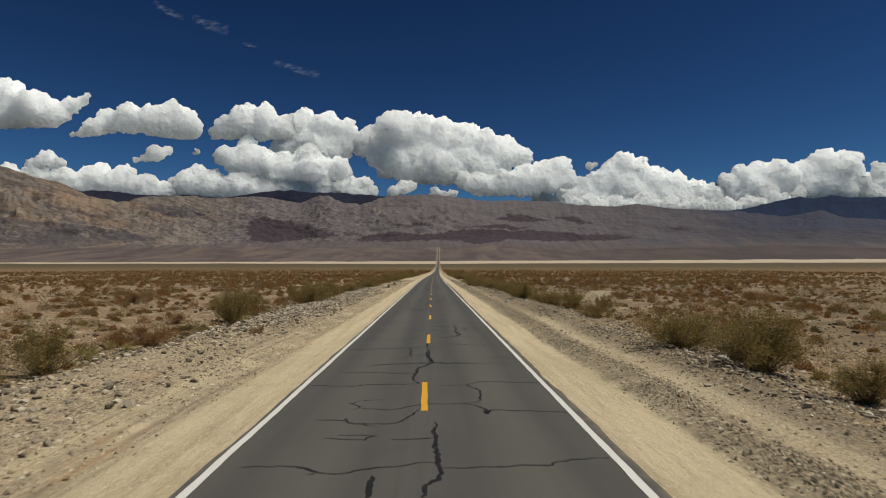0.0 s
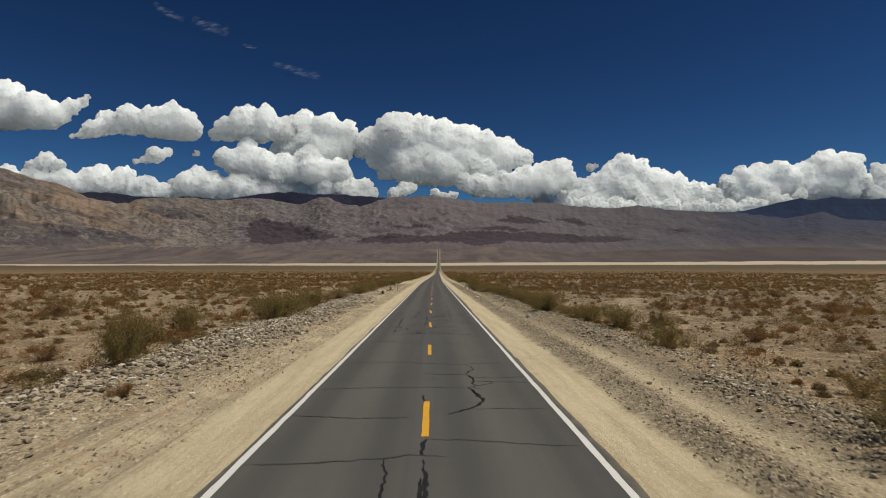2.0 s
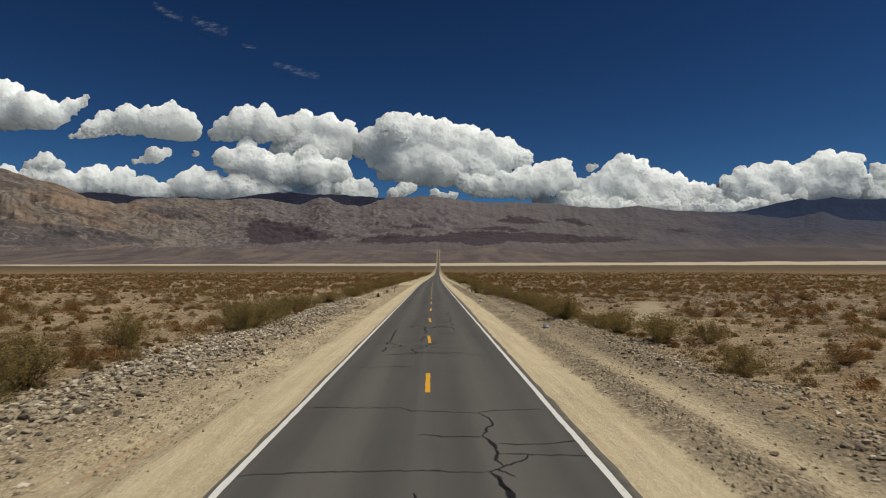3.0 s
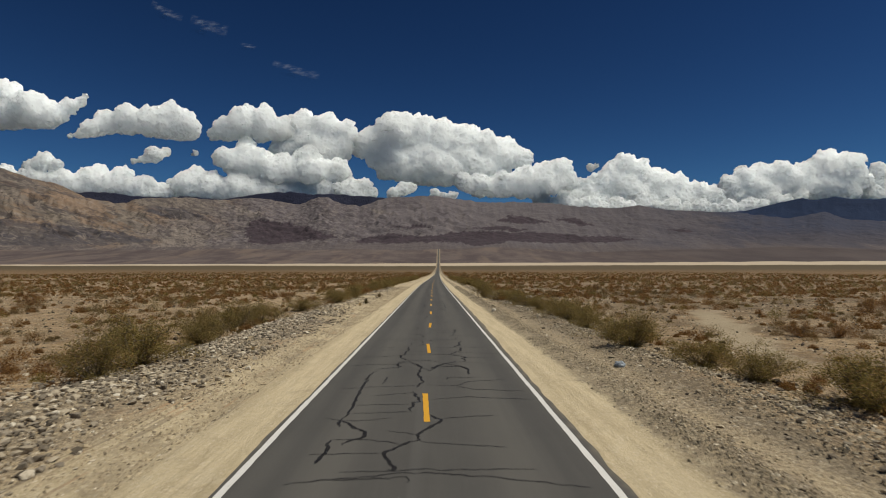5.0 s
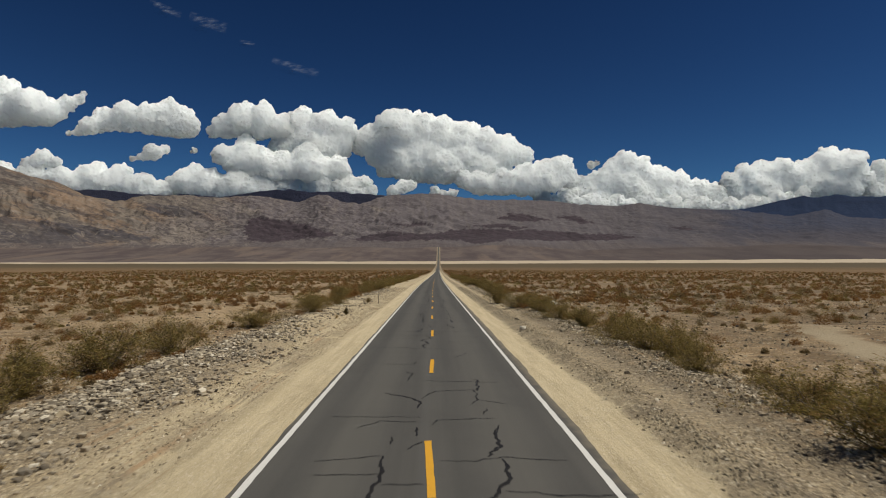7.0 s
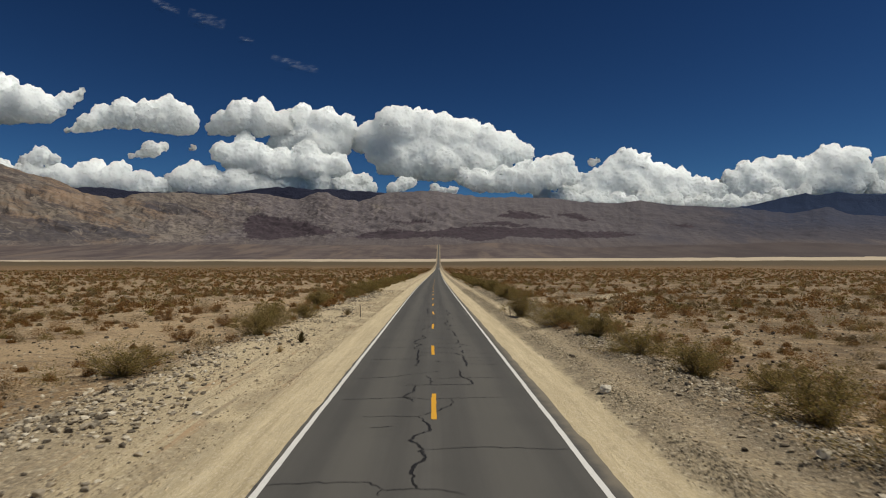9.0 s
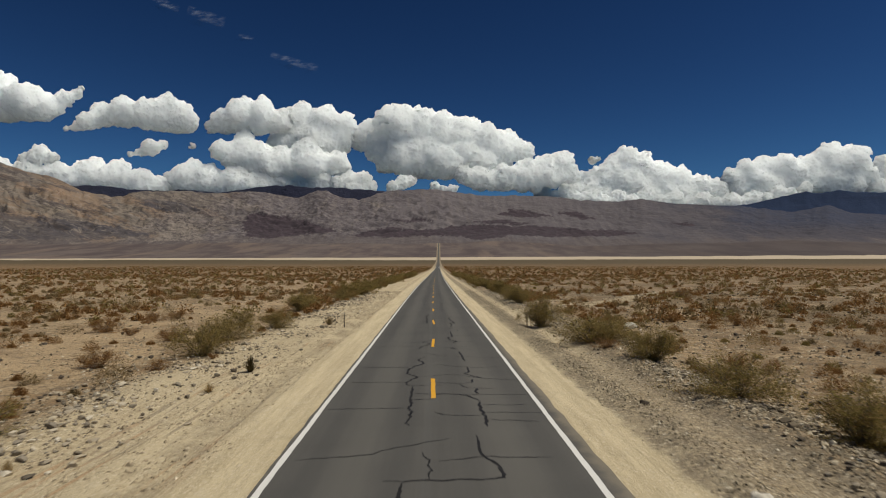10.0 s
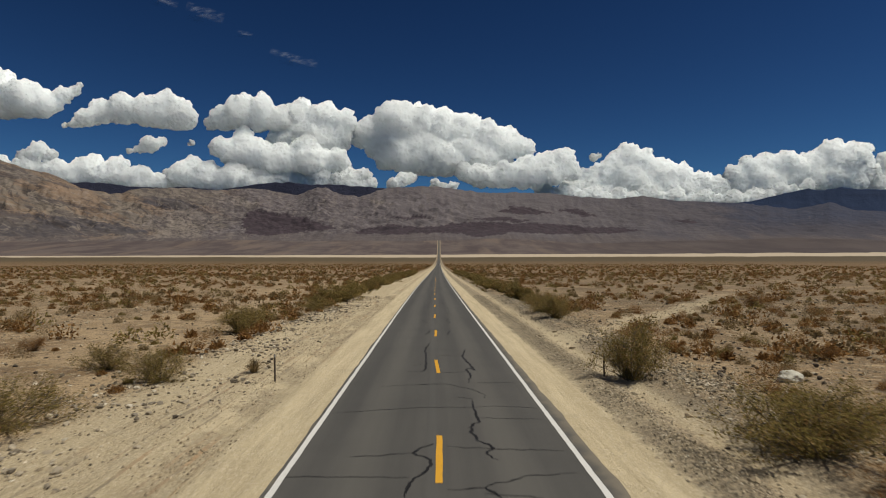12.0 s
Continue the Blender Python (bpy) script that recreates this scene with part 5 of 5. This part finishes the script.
def creosote(seed, leaves, leaf_size, spread=1.0, loose=0.042):
    """Meshes of one open, many-stemmed desert shrub about a metre high and wide: stems and foliage."""
    rng = np.random.default_rng(seed)
    verts, faces, tips = [], [], []
    for _ in range(34):
        turn, lean = rng.uniform(0, 2 * math.pi), abs(rng.normal(0.0, 0.55)) + 0.08
        long = rng.uniform(0.65, 1.08) * (1.0 - 0.22 * lean)
        way = Vector((math.cos(turn), math.sin(turn), 0))
        start = way * rng.uniform(0.0, 0.07) + Vector((rng.normal(0, 0.03), rng.normal(0, 0.03), -0.03))
        bend = Vector(rng.normal(0, 0.05, 3))
        points = []
        for k in range(6):
            t = k / 5
            points.append(start + (way * math.sin(lean) * spread * (t + 0.10 * t * t) + Vector((0, 0, math.cos(lean))) * t) * long + bend * math.sin(3 * t))
        tube(points, [0.011 * (1 - 0.75 * k / 5) for k in range(6)], verts, faces)
        tips += [(points[k].lerp(points[k + 1], f), 0.05) for k in (0, 1, 2, 3, 4) for f in (0.3, 0.6, 1.0)]
        for _ in range(4):
            k = int(rng.integers(2, 5))
            root = points[k].lerp(points[k + 1], rng.random()) if k < 5 else points[5]
            end = root + (Vector(rng.normal(0, 1, 3)).normalized() * 0.75 + Vector((0, 0, 0.6)) + way * 0.35) * rng.uniform(0.10, 0.24)
            tube([root, root.lerp(end, 0.5) + Vector(rng.normal(0, 0.012, 3)), end], [0.005, 0.004, 0.002], verts, faces)
            tips += [(root.lerp(end, f), 0.04) for f in (0.35, 0.6, 0.8, 1.0, 1.0)]
    stems = mesh_from("stems", verts, faces, BARK)
    at = rng.integers(len(tips), size=leaves)
    centre = np.array([tips[i][0] for i in at]) + rng.normal(0, loose, (leaves, 3))
    centre[:, 2] = np.maximum(centre[:, 2], 0.05)
    return stems, leaf_quads("foliage", centre, leaf_size, rng, OLIVE)


def leaf_quads(name, centre, size, rng, material, upright=0.35):
    """Small pointed leaves or twig tufts."""
    count = len(centre)
    way = rng.normal(0, 1, (count, 3))
    way[:, 2] = np.abs(way[:, 2]) + upright
    way /= np.linalg.norm(way, axis=1)[:, None]
    side = np.cross(way, rng.normal(0, 1, (count, 3)))
    side /= np.linalg.norm(side, axis=1)[:, None] + 1e-9
    s = (np.asarray(size) * rng.uniform(0.6, 1.3, count))[:, None]
    corners = np.stack([centre - way * s * 0.4 + side * s * 0.22, centre + way * s * 0.75, centre - way * s * 0.4 - side * s * 0.22], 1)
    return mesh_fast(name, corners.reshape(-1, 3), np.arange(3 * count).reshape(-1, 3), material)


VARIANTS = [creosote(100 + k, 11500, 0.033, 1.0 + 0.25 * (k % 3), 0.060) for k in range(6)]
FAR_VARIANTS = [creosote(200 + k, 3200, 0.09, 1.0 + 0.25 * k) for k in range(3)]      # for shrubs far down the road

# x, y, height, width of the larger shrubs along both sides
SHRUBS_WEST = [
    (-12.5, 22.4, 1.8, 2.1), (-11.8, 38.7, 2.0, 1.7), (-13.2, 42.6, 1.9, 2.4), (-15.0, 52.4, 1.6, 2.5), (-11.4, 58.8, 1.7, 1.9),
    (-11.6, 62.4, 1.9, 3.4), (-14.4, 67.2, 1.8, 2.4), (-12.5, 70.5, 1.4, 2.5), (-14.0, 75.1, 1.7, 2.8), (-13.5, 79.5, 1.8, 3.0),
    (-13.2, 85.4, 1.8, 3.0), (-13.0, 97.8, 1.4, 2.7), (-11.6, 112.3, 1.7, 2.4), (-12.6, 118.5, 1.5, 2.8),
    (-11.2, 125.6, 1.4, 2.0), (-14.9, 128.7, 1.2, 1.8), (-13.4, 142.6, 1.7, 3.6)]
SHRUBS_FAR_WEST = [
    (-13.6, 147.0, 1.4, 2.8), (-12.1, 164.0, 1.5, 3.0), (-12.6, 171.5, 1.9, 3.4), (-11.2, 174.5, 1.8, 3.2), (-11.8, 182.6, 2.1, 4.0)]
SHRUBS_EAST = [
    (11.5, 18.0, 1.2, 1.7), (11.7, 24.2, 1.8, 2.2), (10.6, 21.4, 1.8, 2.7), (10.2, 26.6, 1.7, 3.0), (11.7, 29.7, 1.3, 2.3), (12.0, 45.7, 1.1, 1.9), (15.1, 54.6, 1.3, 1.3),
    (12.7, 55.0, 1.5, 3.2), (11.6, 58.9, 1.3, 2.1), (11.5, 62.7, 1.2, 2.4), (9.9, 67.1, 1.7, 2.9), (10.9, 71.5, 1.4, 2.8), (10.9, 78.6, 1.2, 1.8)]
SHRUBS_FAR_EAST = [
    (11.5, 82.4, 1.5, 2.4), (11.0, 84.6, 1.6, 3.0), (11.2, 89.5, 1.7, 2.7), (12.6, 94.4, 1.0, 1.6), (10.9, 97.0, 1.4, 2.6), (10.2, 102.0, 1.5, 2.7),
    (10.2, 109.6, 1.5, 2.7), (9.0, 115.4, 1.6, 3.4), (10.6, 117.4, 1.3, 2.8), (7.9, 125.2, 2.2, 2.8), (10.0, 150.0, 2.0, 3.1), (9.8, 155.5, 1.8, 3.2),
    (11.2, 178.0, 2.0, 2.9), (11.3, 183.0, 1.8, 3.6)]


def build_shrubs():
    rng = np.random.default_rng(77)
    firsts = []
    for stems, foliage in VARIANTS + FAR_VARIANTS:
        ob = tagged(new("creosote_bush"), "olive-green creosote bush with thin grey stems", "shrub", "roadside creosote bushes")
        part("woody_frame", stems, ob, "thin grey-brown stems")
        part("foliage", foliage, ob, "small olive leaves")
        firsts.append(ob)
    spots = SHRUBS_WEST + SHRUBS_FAR_WEST + SHRUBS_EAST + SHRUBS_FAR_EAST
    for y in np.arange(190.0, 420.0, 8.0):
        for side in (-12.0, 11.0):
            spots.append((side + rng.normal(0, 0.8) + float(road_x(y)), y + rng.uniform(-2, 2), rng.uniform(1.3, 2.1), rng.uniform(2.2, 4.0)))
    used = set()
    for n, (x, y, high, wide) in enumerate(spots):
        k = int(rng.integers(6)) if y < 170 else 6 + int(rng.integers(3))
        size = Vector((wide / 1.18, wide / 1.18, high / 0.98))
        m = Matrix.LocRotScale((x, y, land(x, y)), Euler((0, 0, rng.uniform(0, 6.28))), size)
        if k in used:
            copy_thing(firsts[k], m).scale = size
        else:
            firsts[k].matrix_basis = m
            used.add(k)


build_shrubs()


def open_ground(x, y):
    """Bare washes and a faint track where little grows: 0 bare, 1 overgrown."""
    wash = noise.noise(Vector((x * 0.05, y * 0.018, 12.0)))
    track = abs((y - 138.0) - 1.45 * (x - 8.0))
    flats = 0.35 if -24.0 < x < -8.0 and 100.0 < y < 150.0 else 1.0
    return flats * (0.0 if in_wash(x, y) or abs(wash) < 0.06 else 1.0) * (0.0 if x > 6 and track < 3.0 else 1.0)


def build_scrub():
    """Low dry scrub in countless twiggy domes, finer near the road."""
    kinds = ((RUST, "low rust-brown dry desert scrub", 0.56), (GREYBRUSH, "low grey-brown desert scrub", 0.30), (OLIVE, "low olive desert scrub", 0.14))
    for k, (material, label, share) in enumerate(kinds):
        rng = np.random.default_rng(50 + k)
        corners = []
        for count, lats, ys, twigs, long, thin, grown in ((1700, (11.8, 42.0), (10.0, 185.0), 440, 0.11, 0.012, 1.15), (2100, (30.0, 100.0), (12.0, 190.0), 220, 0.15, 0.025, 1.40), (4300, (11.0, 190.0), (130.0, 400.0), 90, 0.24, 0.080, 1.9), (9000, (11.0, 560.0), (340.0, 1150.0), 16, 0.70, 0.36, 2.2)):
            made = 0
            while made < count * share:
                lat = rng.choice((-1, 1)) * (lats[0] + (lats[1] - lats[0]) * rng.random() ** 1.25)
                y = rng.uniform(*ys)
                x = lat + float(road_x(y))
                if rng.random() > (0.45 + 0.55 * patchy(x, y, 0.06, 3.0)) * open_ground(x, y):
                    continue
                made += 1
                wide = (0.40 + 1.1 * rng.random() ** 1.8) * grown
                high = wide * rng.uniform(0.42, 0.70)
                q = rng.normal(0, 1, (twigs, 3))
                q[:, 2] = np.abs(q[:, 2]) * 0.9 + 0.02
                q /= np.linalg.norm(q, axis=1)[:, None]
                reach = rng.uniform(0.15, 1.0, (twigs, 1)) ** 0.5 * rng.uniform(0.85, 1.08, (twigs, 1))
                middle = q * reach * (wide / 2, wide / 2, high) + (x, y, land(x, y) - 0.02)
                way = 0.6 * q + rng.normal(0, 0.5, (twigs, 3)) + (0, 0, 0.25)
                way /= np.linalg.norm(way, axis=1)[:, None]
                side = np.cross(way, rng.normal(0, 1, (twigs, 3)))
                side /= np.linalg.norm(side, axis=1)[:, None] + 1e-9
                s = rng.uniform(0.6, 1.3, (twigs, 1))
                corners.append(np.stack([middle - way * s * long * 0.45 + side * s * thin, middle + way * s * long * 0.65, middle - way * s * long * 0.45 - side * s * thin], 1))
        corners = np.concatenate(corners).reshape(-1, 3)
        me = mesh_fast("desert_scrub", corners, np.arange(len(corners)).reshape(-1, 3), material)
        tagged(new("desert_scrub", me), label, "scrub", kind="stuff")


build_scrub()


def build_tuft(name, label, category, x, y, high, wide, blades, material, thick, seed):
    """A tuft of blades that arch out of one root."""
    rng = np.random.default_rng(seed)
    verts, faces = [], []
    for _ in range(blades):
        turn, lean = rng.uniform(0, 2 * math.pi), rng.uniform(0.1, 1.0)
        way, side = Vector((math.cos(turn), math.sin(turn), 0)), Vector((-math.sin(turn), math.cos(turn), 0))
        base = len(verts)
        for k in range(4):
            t = k / 3
            p = way * (wide / 2 * lean * (0.12 + t ** 1.3)) + Vector((0, 0, high * (1.15 - 0.6 * lean) * t * (1.25 - 0.35 * t * lean)))
            w = thick * (1 - 0.85 * t)
            verts += [p - side * w, p + side * w]
            if k:
                j = base + 2 * k
                faces.append((j - 2, j - 1, j + 1, j))
    ob = new(name, mesh_from(name, verts, faces, material))
    ob.location = (x, y, land(x, y) - 0.01)
    return tagged(ob, label, category)


DARK_LEAF = leaf_material("dark spiky leaves", [(0.0, (0.045, 0.030, 0.016)), (0.5, (0.085, 0.066, 0.026)), (1.0, (0.15, 0.11, 0.05))])
build_tuft("spiky_plant", "dark spiky plant on the sandy shoulder", "plant", -7.5, 106.8, 0.55, 0.85, 170, DARK_LEAF, 0.018, 2)
build_tuft("spiky_plant", "brown-green spiky plant beside the marker post", "plant", -7.75, 126.9, 0.55, 1.25, 170, GREYBRUSH, 0.018, 3)
for x, y, high, wide, seed in ((-7.7, 102.8, 0.30, 0.85, 4), (-8.3, 66.4, 0.2, 0.5, 6), (-9.0, 95.0, 0.22, 0.5, 7)):
    build_tuft("grass_tuft", "dry straw-coloured grass tuft on sand", "grass", x, y, high, wide, 110, STRAW, 0.010, seed)


YELLOW_GRASS = leaf_material("yellow-green dry grass", [(0.0, (0.25, 0.21, 0.07)), (0.5, (0.42, 0.36, 0.14)), (1.0, (0.55, 0.48, 0.24))])
for k, (x, y) in enumerate(((-14.9, 26.2), (-14.1, 27.3), (-13.3, 26.6), (-12.6, 27.9), (-13.7, 28.6), (-15.4, 27.9), (-12.9, 25.6))):
    build_tuft("grass_tuft", "yellow-green dry grass tuft behind roadside stones", "grass", x, y, 0.30 + 0.04 * (k % 3), 1.0 + 0.15 * (k % 2), 150, YELLOW_GRASS, 0.012, 40 + k)


DRY_BUSHES = [
    (-8.6, 32.8, 0.9), (-15.3, 109.7, 1.8), (-22.9, 124.1, 1.9), (-23.3, 132.3, 1.9), (-20.2, 122.1, 1.2), (-16.2, 119.0, 1.8), (-12.0, 108.2, 0.9),
    (19.8, 131.2, 1.5), (23.3, 127.2, 1.5), (14.1, 109.5, 1.5), (42.9, 155.3, 2.0), (36.1, 167.7, 2.4), (-10.7, 111.2, 0.6), (17.7, 47.8, 1.9),
    (42.1, 94.4, 2.6), (50.8, 102.5, 2.8), (36.0, 68.5, 2.1), (30.2, 59.9, 1.6), (23.2, 74.8, 1.9), (24.9, 73.9, 1.5)]
DRY_BUSHES_WEST = [
    (-56.7, 101.6, 2.5), (-42.0, 84.7, 2.1), (-47.0, 108.7, 2.5), (-35.5, 82.3, 2.1), (-31.8, 66.9, 2.4), (-14.2, 47.6, 1.8), (-19.0, 55.2, 1.6), (-16.5, 41.5, 1.7),
    (-11.3, 27.0, 1.7), (-14.5, 31.0, 1.5), (17.6, 37.6, 1.6), (15.3, 31.0, 1.5), (13.4, 34.0, 1.3), (20.5, 36.0, 1.8), (9.0, 113.0, 1.2), (12.8, 114.0, 1.7), (-22.8, 135.6, 1.6)]


def build_dry_bushes():
    """Rounded rust-brown bushes on the open ground."""
    rng = np.random.default_rng(91)
    firsts = []
    for k in range(4):
        stems, foliage = creosote(300 + k, 6500, 0.040, 1.5, 0.060)
        stems.name, foliage.name, foliage.materials[0] = "dry_stems", "dry_foliage", RUST
        ob = tagged(new("dry_bush"), "rounded rust-brown dry desert bush", "shrub", "dry rusty bushes")
        part("woody_frame", stems, ob, "thin grey-brown stems")
        part("foliage", foliage, ob, "dry rust-brown twigs and leaves")
        firsts.append(ob)
    for n, (x, y, wide) in enumerate(DRY_BUSHES + DRY_BUSHES_WEST):
        size = Vector((wide / 1.45, wide / 1.45, wide * rng.uniform(0.42, 0.56)))
        m = Matrix.LocRotScale((x, y, land(x, y)), Euler((0, 0, rng.uniform(0, 6.28))), size)
        if n < len(firsts):
            firsts[n].matrix_basis = m
        else:
            copy_thing(firsts[n % 4], m).scale = size


build_dry_bushes()


def build_dead_brush(x, y, wide, deep, high, turn, k):
    """A flattened heap of bleached dead branches."""
    ob = new("dead_brush", VARIANTS[k][0].copy())
    ob.data.materials[0] = DEAD_WOOD
    ob.matrix_basis = Matrix.LocRotScale((x, y, land(x, y) + 0.03), Euler((0.25, 0.0, turn)), (wide, deep, high))
    return tagged(ob, "heap of bleached grey dead branches on sand", "deadwood", "dead brush heaps")


DEAD_WOOD = plain_material("bleached dead wood", (0.12, 0.10, 0.085), (0.26, 0.225, 0.19), 8.0)
build_dead_brush(-12.9, 121.6, 1.5, 0.8, 0.45, 0.5, 1)
build_dead_brush(-13.8, 119.6, 1.3, 0.7, 0.4, 1.6, 3)
build_dead_brush(12.4, 27.6, 1.2, 0.9, 0.6, 2.2, 4)


# ---- marker posts ----
POST = plain_material("rusty brown steel", (0.075, 0.055, 0.042), (0.14, 0.105, 0.08), 9.0, 0.6)
REFLECTOR = plain_material("dull reflector", (0.30, 0.29, 0.27), (0.42, 0.40, 0.37), 9.0, 0.4)


def build_post(x, y, high, turn):
    """A thin steel channel post with a small reflector plate."""
    ob = tagged(new("marker_post"), "thin rusty steel roadside marker post", "post", "roadside marker posts")
    outline = [(-0.035, 0.012), (-0.035, -0.010), (-0.020, -0.016), (-0.014, 0.006), (0.014, 0.006), (0.020, -0.016), (0.035, -0.010), (0.035, 0.012)]
    verts = [(px, py, z) for z in (-0.1, high) for px, py in outline]
    faces = [(i, (i + 1) % 8, 8 + (i + 1) % 8, 8 + i) for i in range(8)] + [tuple(range(8, 16)), tuple(range(7, -1, -1))]
    part("channel", mesh_from("channel", verts, faces, POST), ob)
    bm = bmesh.new()
    bmesh.ops.create_cube(bm, size=1.0, matrix=Matrix.Translation((0, -0.022, high - 0.07)) @ Matrix.Diagonal((0.06, 0.008, 0.10, 1)))
    bmesh.ops.bevel(bm, geom=bm.edges[:], offset=0.003, segments=1, affect="EDGES")
    me = bpy.data.meshes.new("reflector")
    bm.to_mesh(me)
    bm.free()
    me.materials.append(REFLECTOR)
    part("reflector", me, ob, "dull grey reflector plate")
    ob.matrix_basis = pose(x, y, land(x, y), 1.5, -1.0, turn)


build_post(-6.35, 125.0, 1.08, 6)
build_post(7.0, 126.0, 0.95, -5)


# ---- far car ----
def build_car(x, y):
    """A small pale saloon a long way up the road."""
    paint = plain_material("white car paint", (0.62, 0.62, 0.61), (0.70, 0.70, 0.69), 2.0, 0.3, 0.02)
    glass = plain_material("dark car glass", (0.02, 0.022, 0.025), (0.03, 0.032, 0.035), 2.0, 0.1, 0.0)
    rubber = plain_material("black tyre rubber", (0.02, 0.02, 0.02), (0.03, 0.03, 0.03), 6.0, 0.8)
    ob = tagged(new("car"), "small white car far up the road", "car")

    def slab(name, sections, material):
        verts, faces = [], []
        for length, half, low, high in sections:
            verts += [(-half, length, low), (half, length, low), (half * 0.92, length, high), (-half * 0.92, length, high)]
        for k in range(len(sections) - 1):
            for c in range(4):
                faces.append((4 * k + c, 4 * k + (c + 1) % 4, 4 * k + 4 + (c + 1) % 4, 4 * k + 4 + c))
        faces += [(3, 2, 1, 0), tuple(4 * (len(sections) - 1) + c for c in range(4))]
        return part(name, mesh_from(name, verts, faces, material), ob)

    slab("body", [(-2.2, 0.75, 0.35, 0.62), (-2.0, 0.86, 0.25, 0.74), (-1.1, 0.89, 0.22, 0.86), (1.2, 0.89, 0.22, 0.92), (2.0, 0.87, 0.25, 0.90), (2.2, 0.78, 0.38, 0.82)], paint)
    slab("cabin", [(-1.15, 0.80, 0.84, 0.88), (-0.35, 0.74, 0.86, 1.40), (0.95, 0.74, 0.88, 1.42), (1.65, 0.78, 0.88, 0.94)], glass)
    slab("roof", [(-0.38, 0.67, 1.39, 1.43), (0.3, 0.69, 1.41, 1.47), (0.98, 0.66, 1.40, 1.44)], paint)
    for sx in (-0.82, 0.82):
        for sy in (-1.35, 1.35):
            bm = bmesh.new()
            bmesh.ops.create_cone(bm, segments=20, radius1=0.32, radius2=0.32, depth=0.2, cap_ends=True)
            bmesh.ops.bevel(bm, geom=bm.edges[:], offset=0.02, segments=1, affect="EDGES")
            bmesh.ops.rotate(bm, verts=bm.verts, matrix=Matrix.Rotation(math.pi / 2, 3, "Y"))
            bmesh.ops.translate(bm, verts=bm.verts, vec=(sx, sy, 0.32))
            me = bpy.data.meshes.new("wheel")
            bm.to_mesh(me)
            bm.free()
            me.materials.append(rubber)
            wheel = part("wheel", me, ob)
            bm = bmesh.new()
            bmesh.ops.create_cone(bm, segments=16, radius1=0.19, radius2=0.16, depth=0.03, cap_ends=True)
            bmesh.ops.rotate(bm, verts=bm.verts, matrix=Matrix.Rotation(math.copysign(math.pi / 2, sx), 3, "Y"))
            bmesh.ops.translate(bm, verts=bm.verts, vec=(sx * 1.13, sy, 0.32))
            me = bpy.data.meshes.new("rim")
            bm.to_mesh(me)
            bm.free()
            me.materials.append(paint)
            part("rim", me, wheel, "pale metal rim")
    ob.location = (x + float(road_x(y)), y, float(road_z(y)) + 0.02)


build_car(1.7, 1000.0)
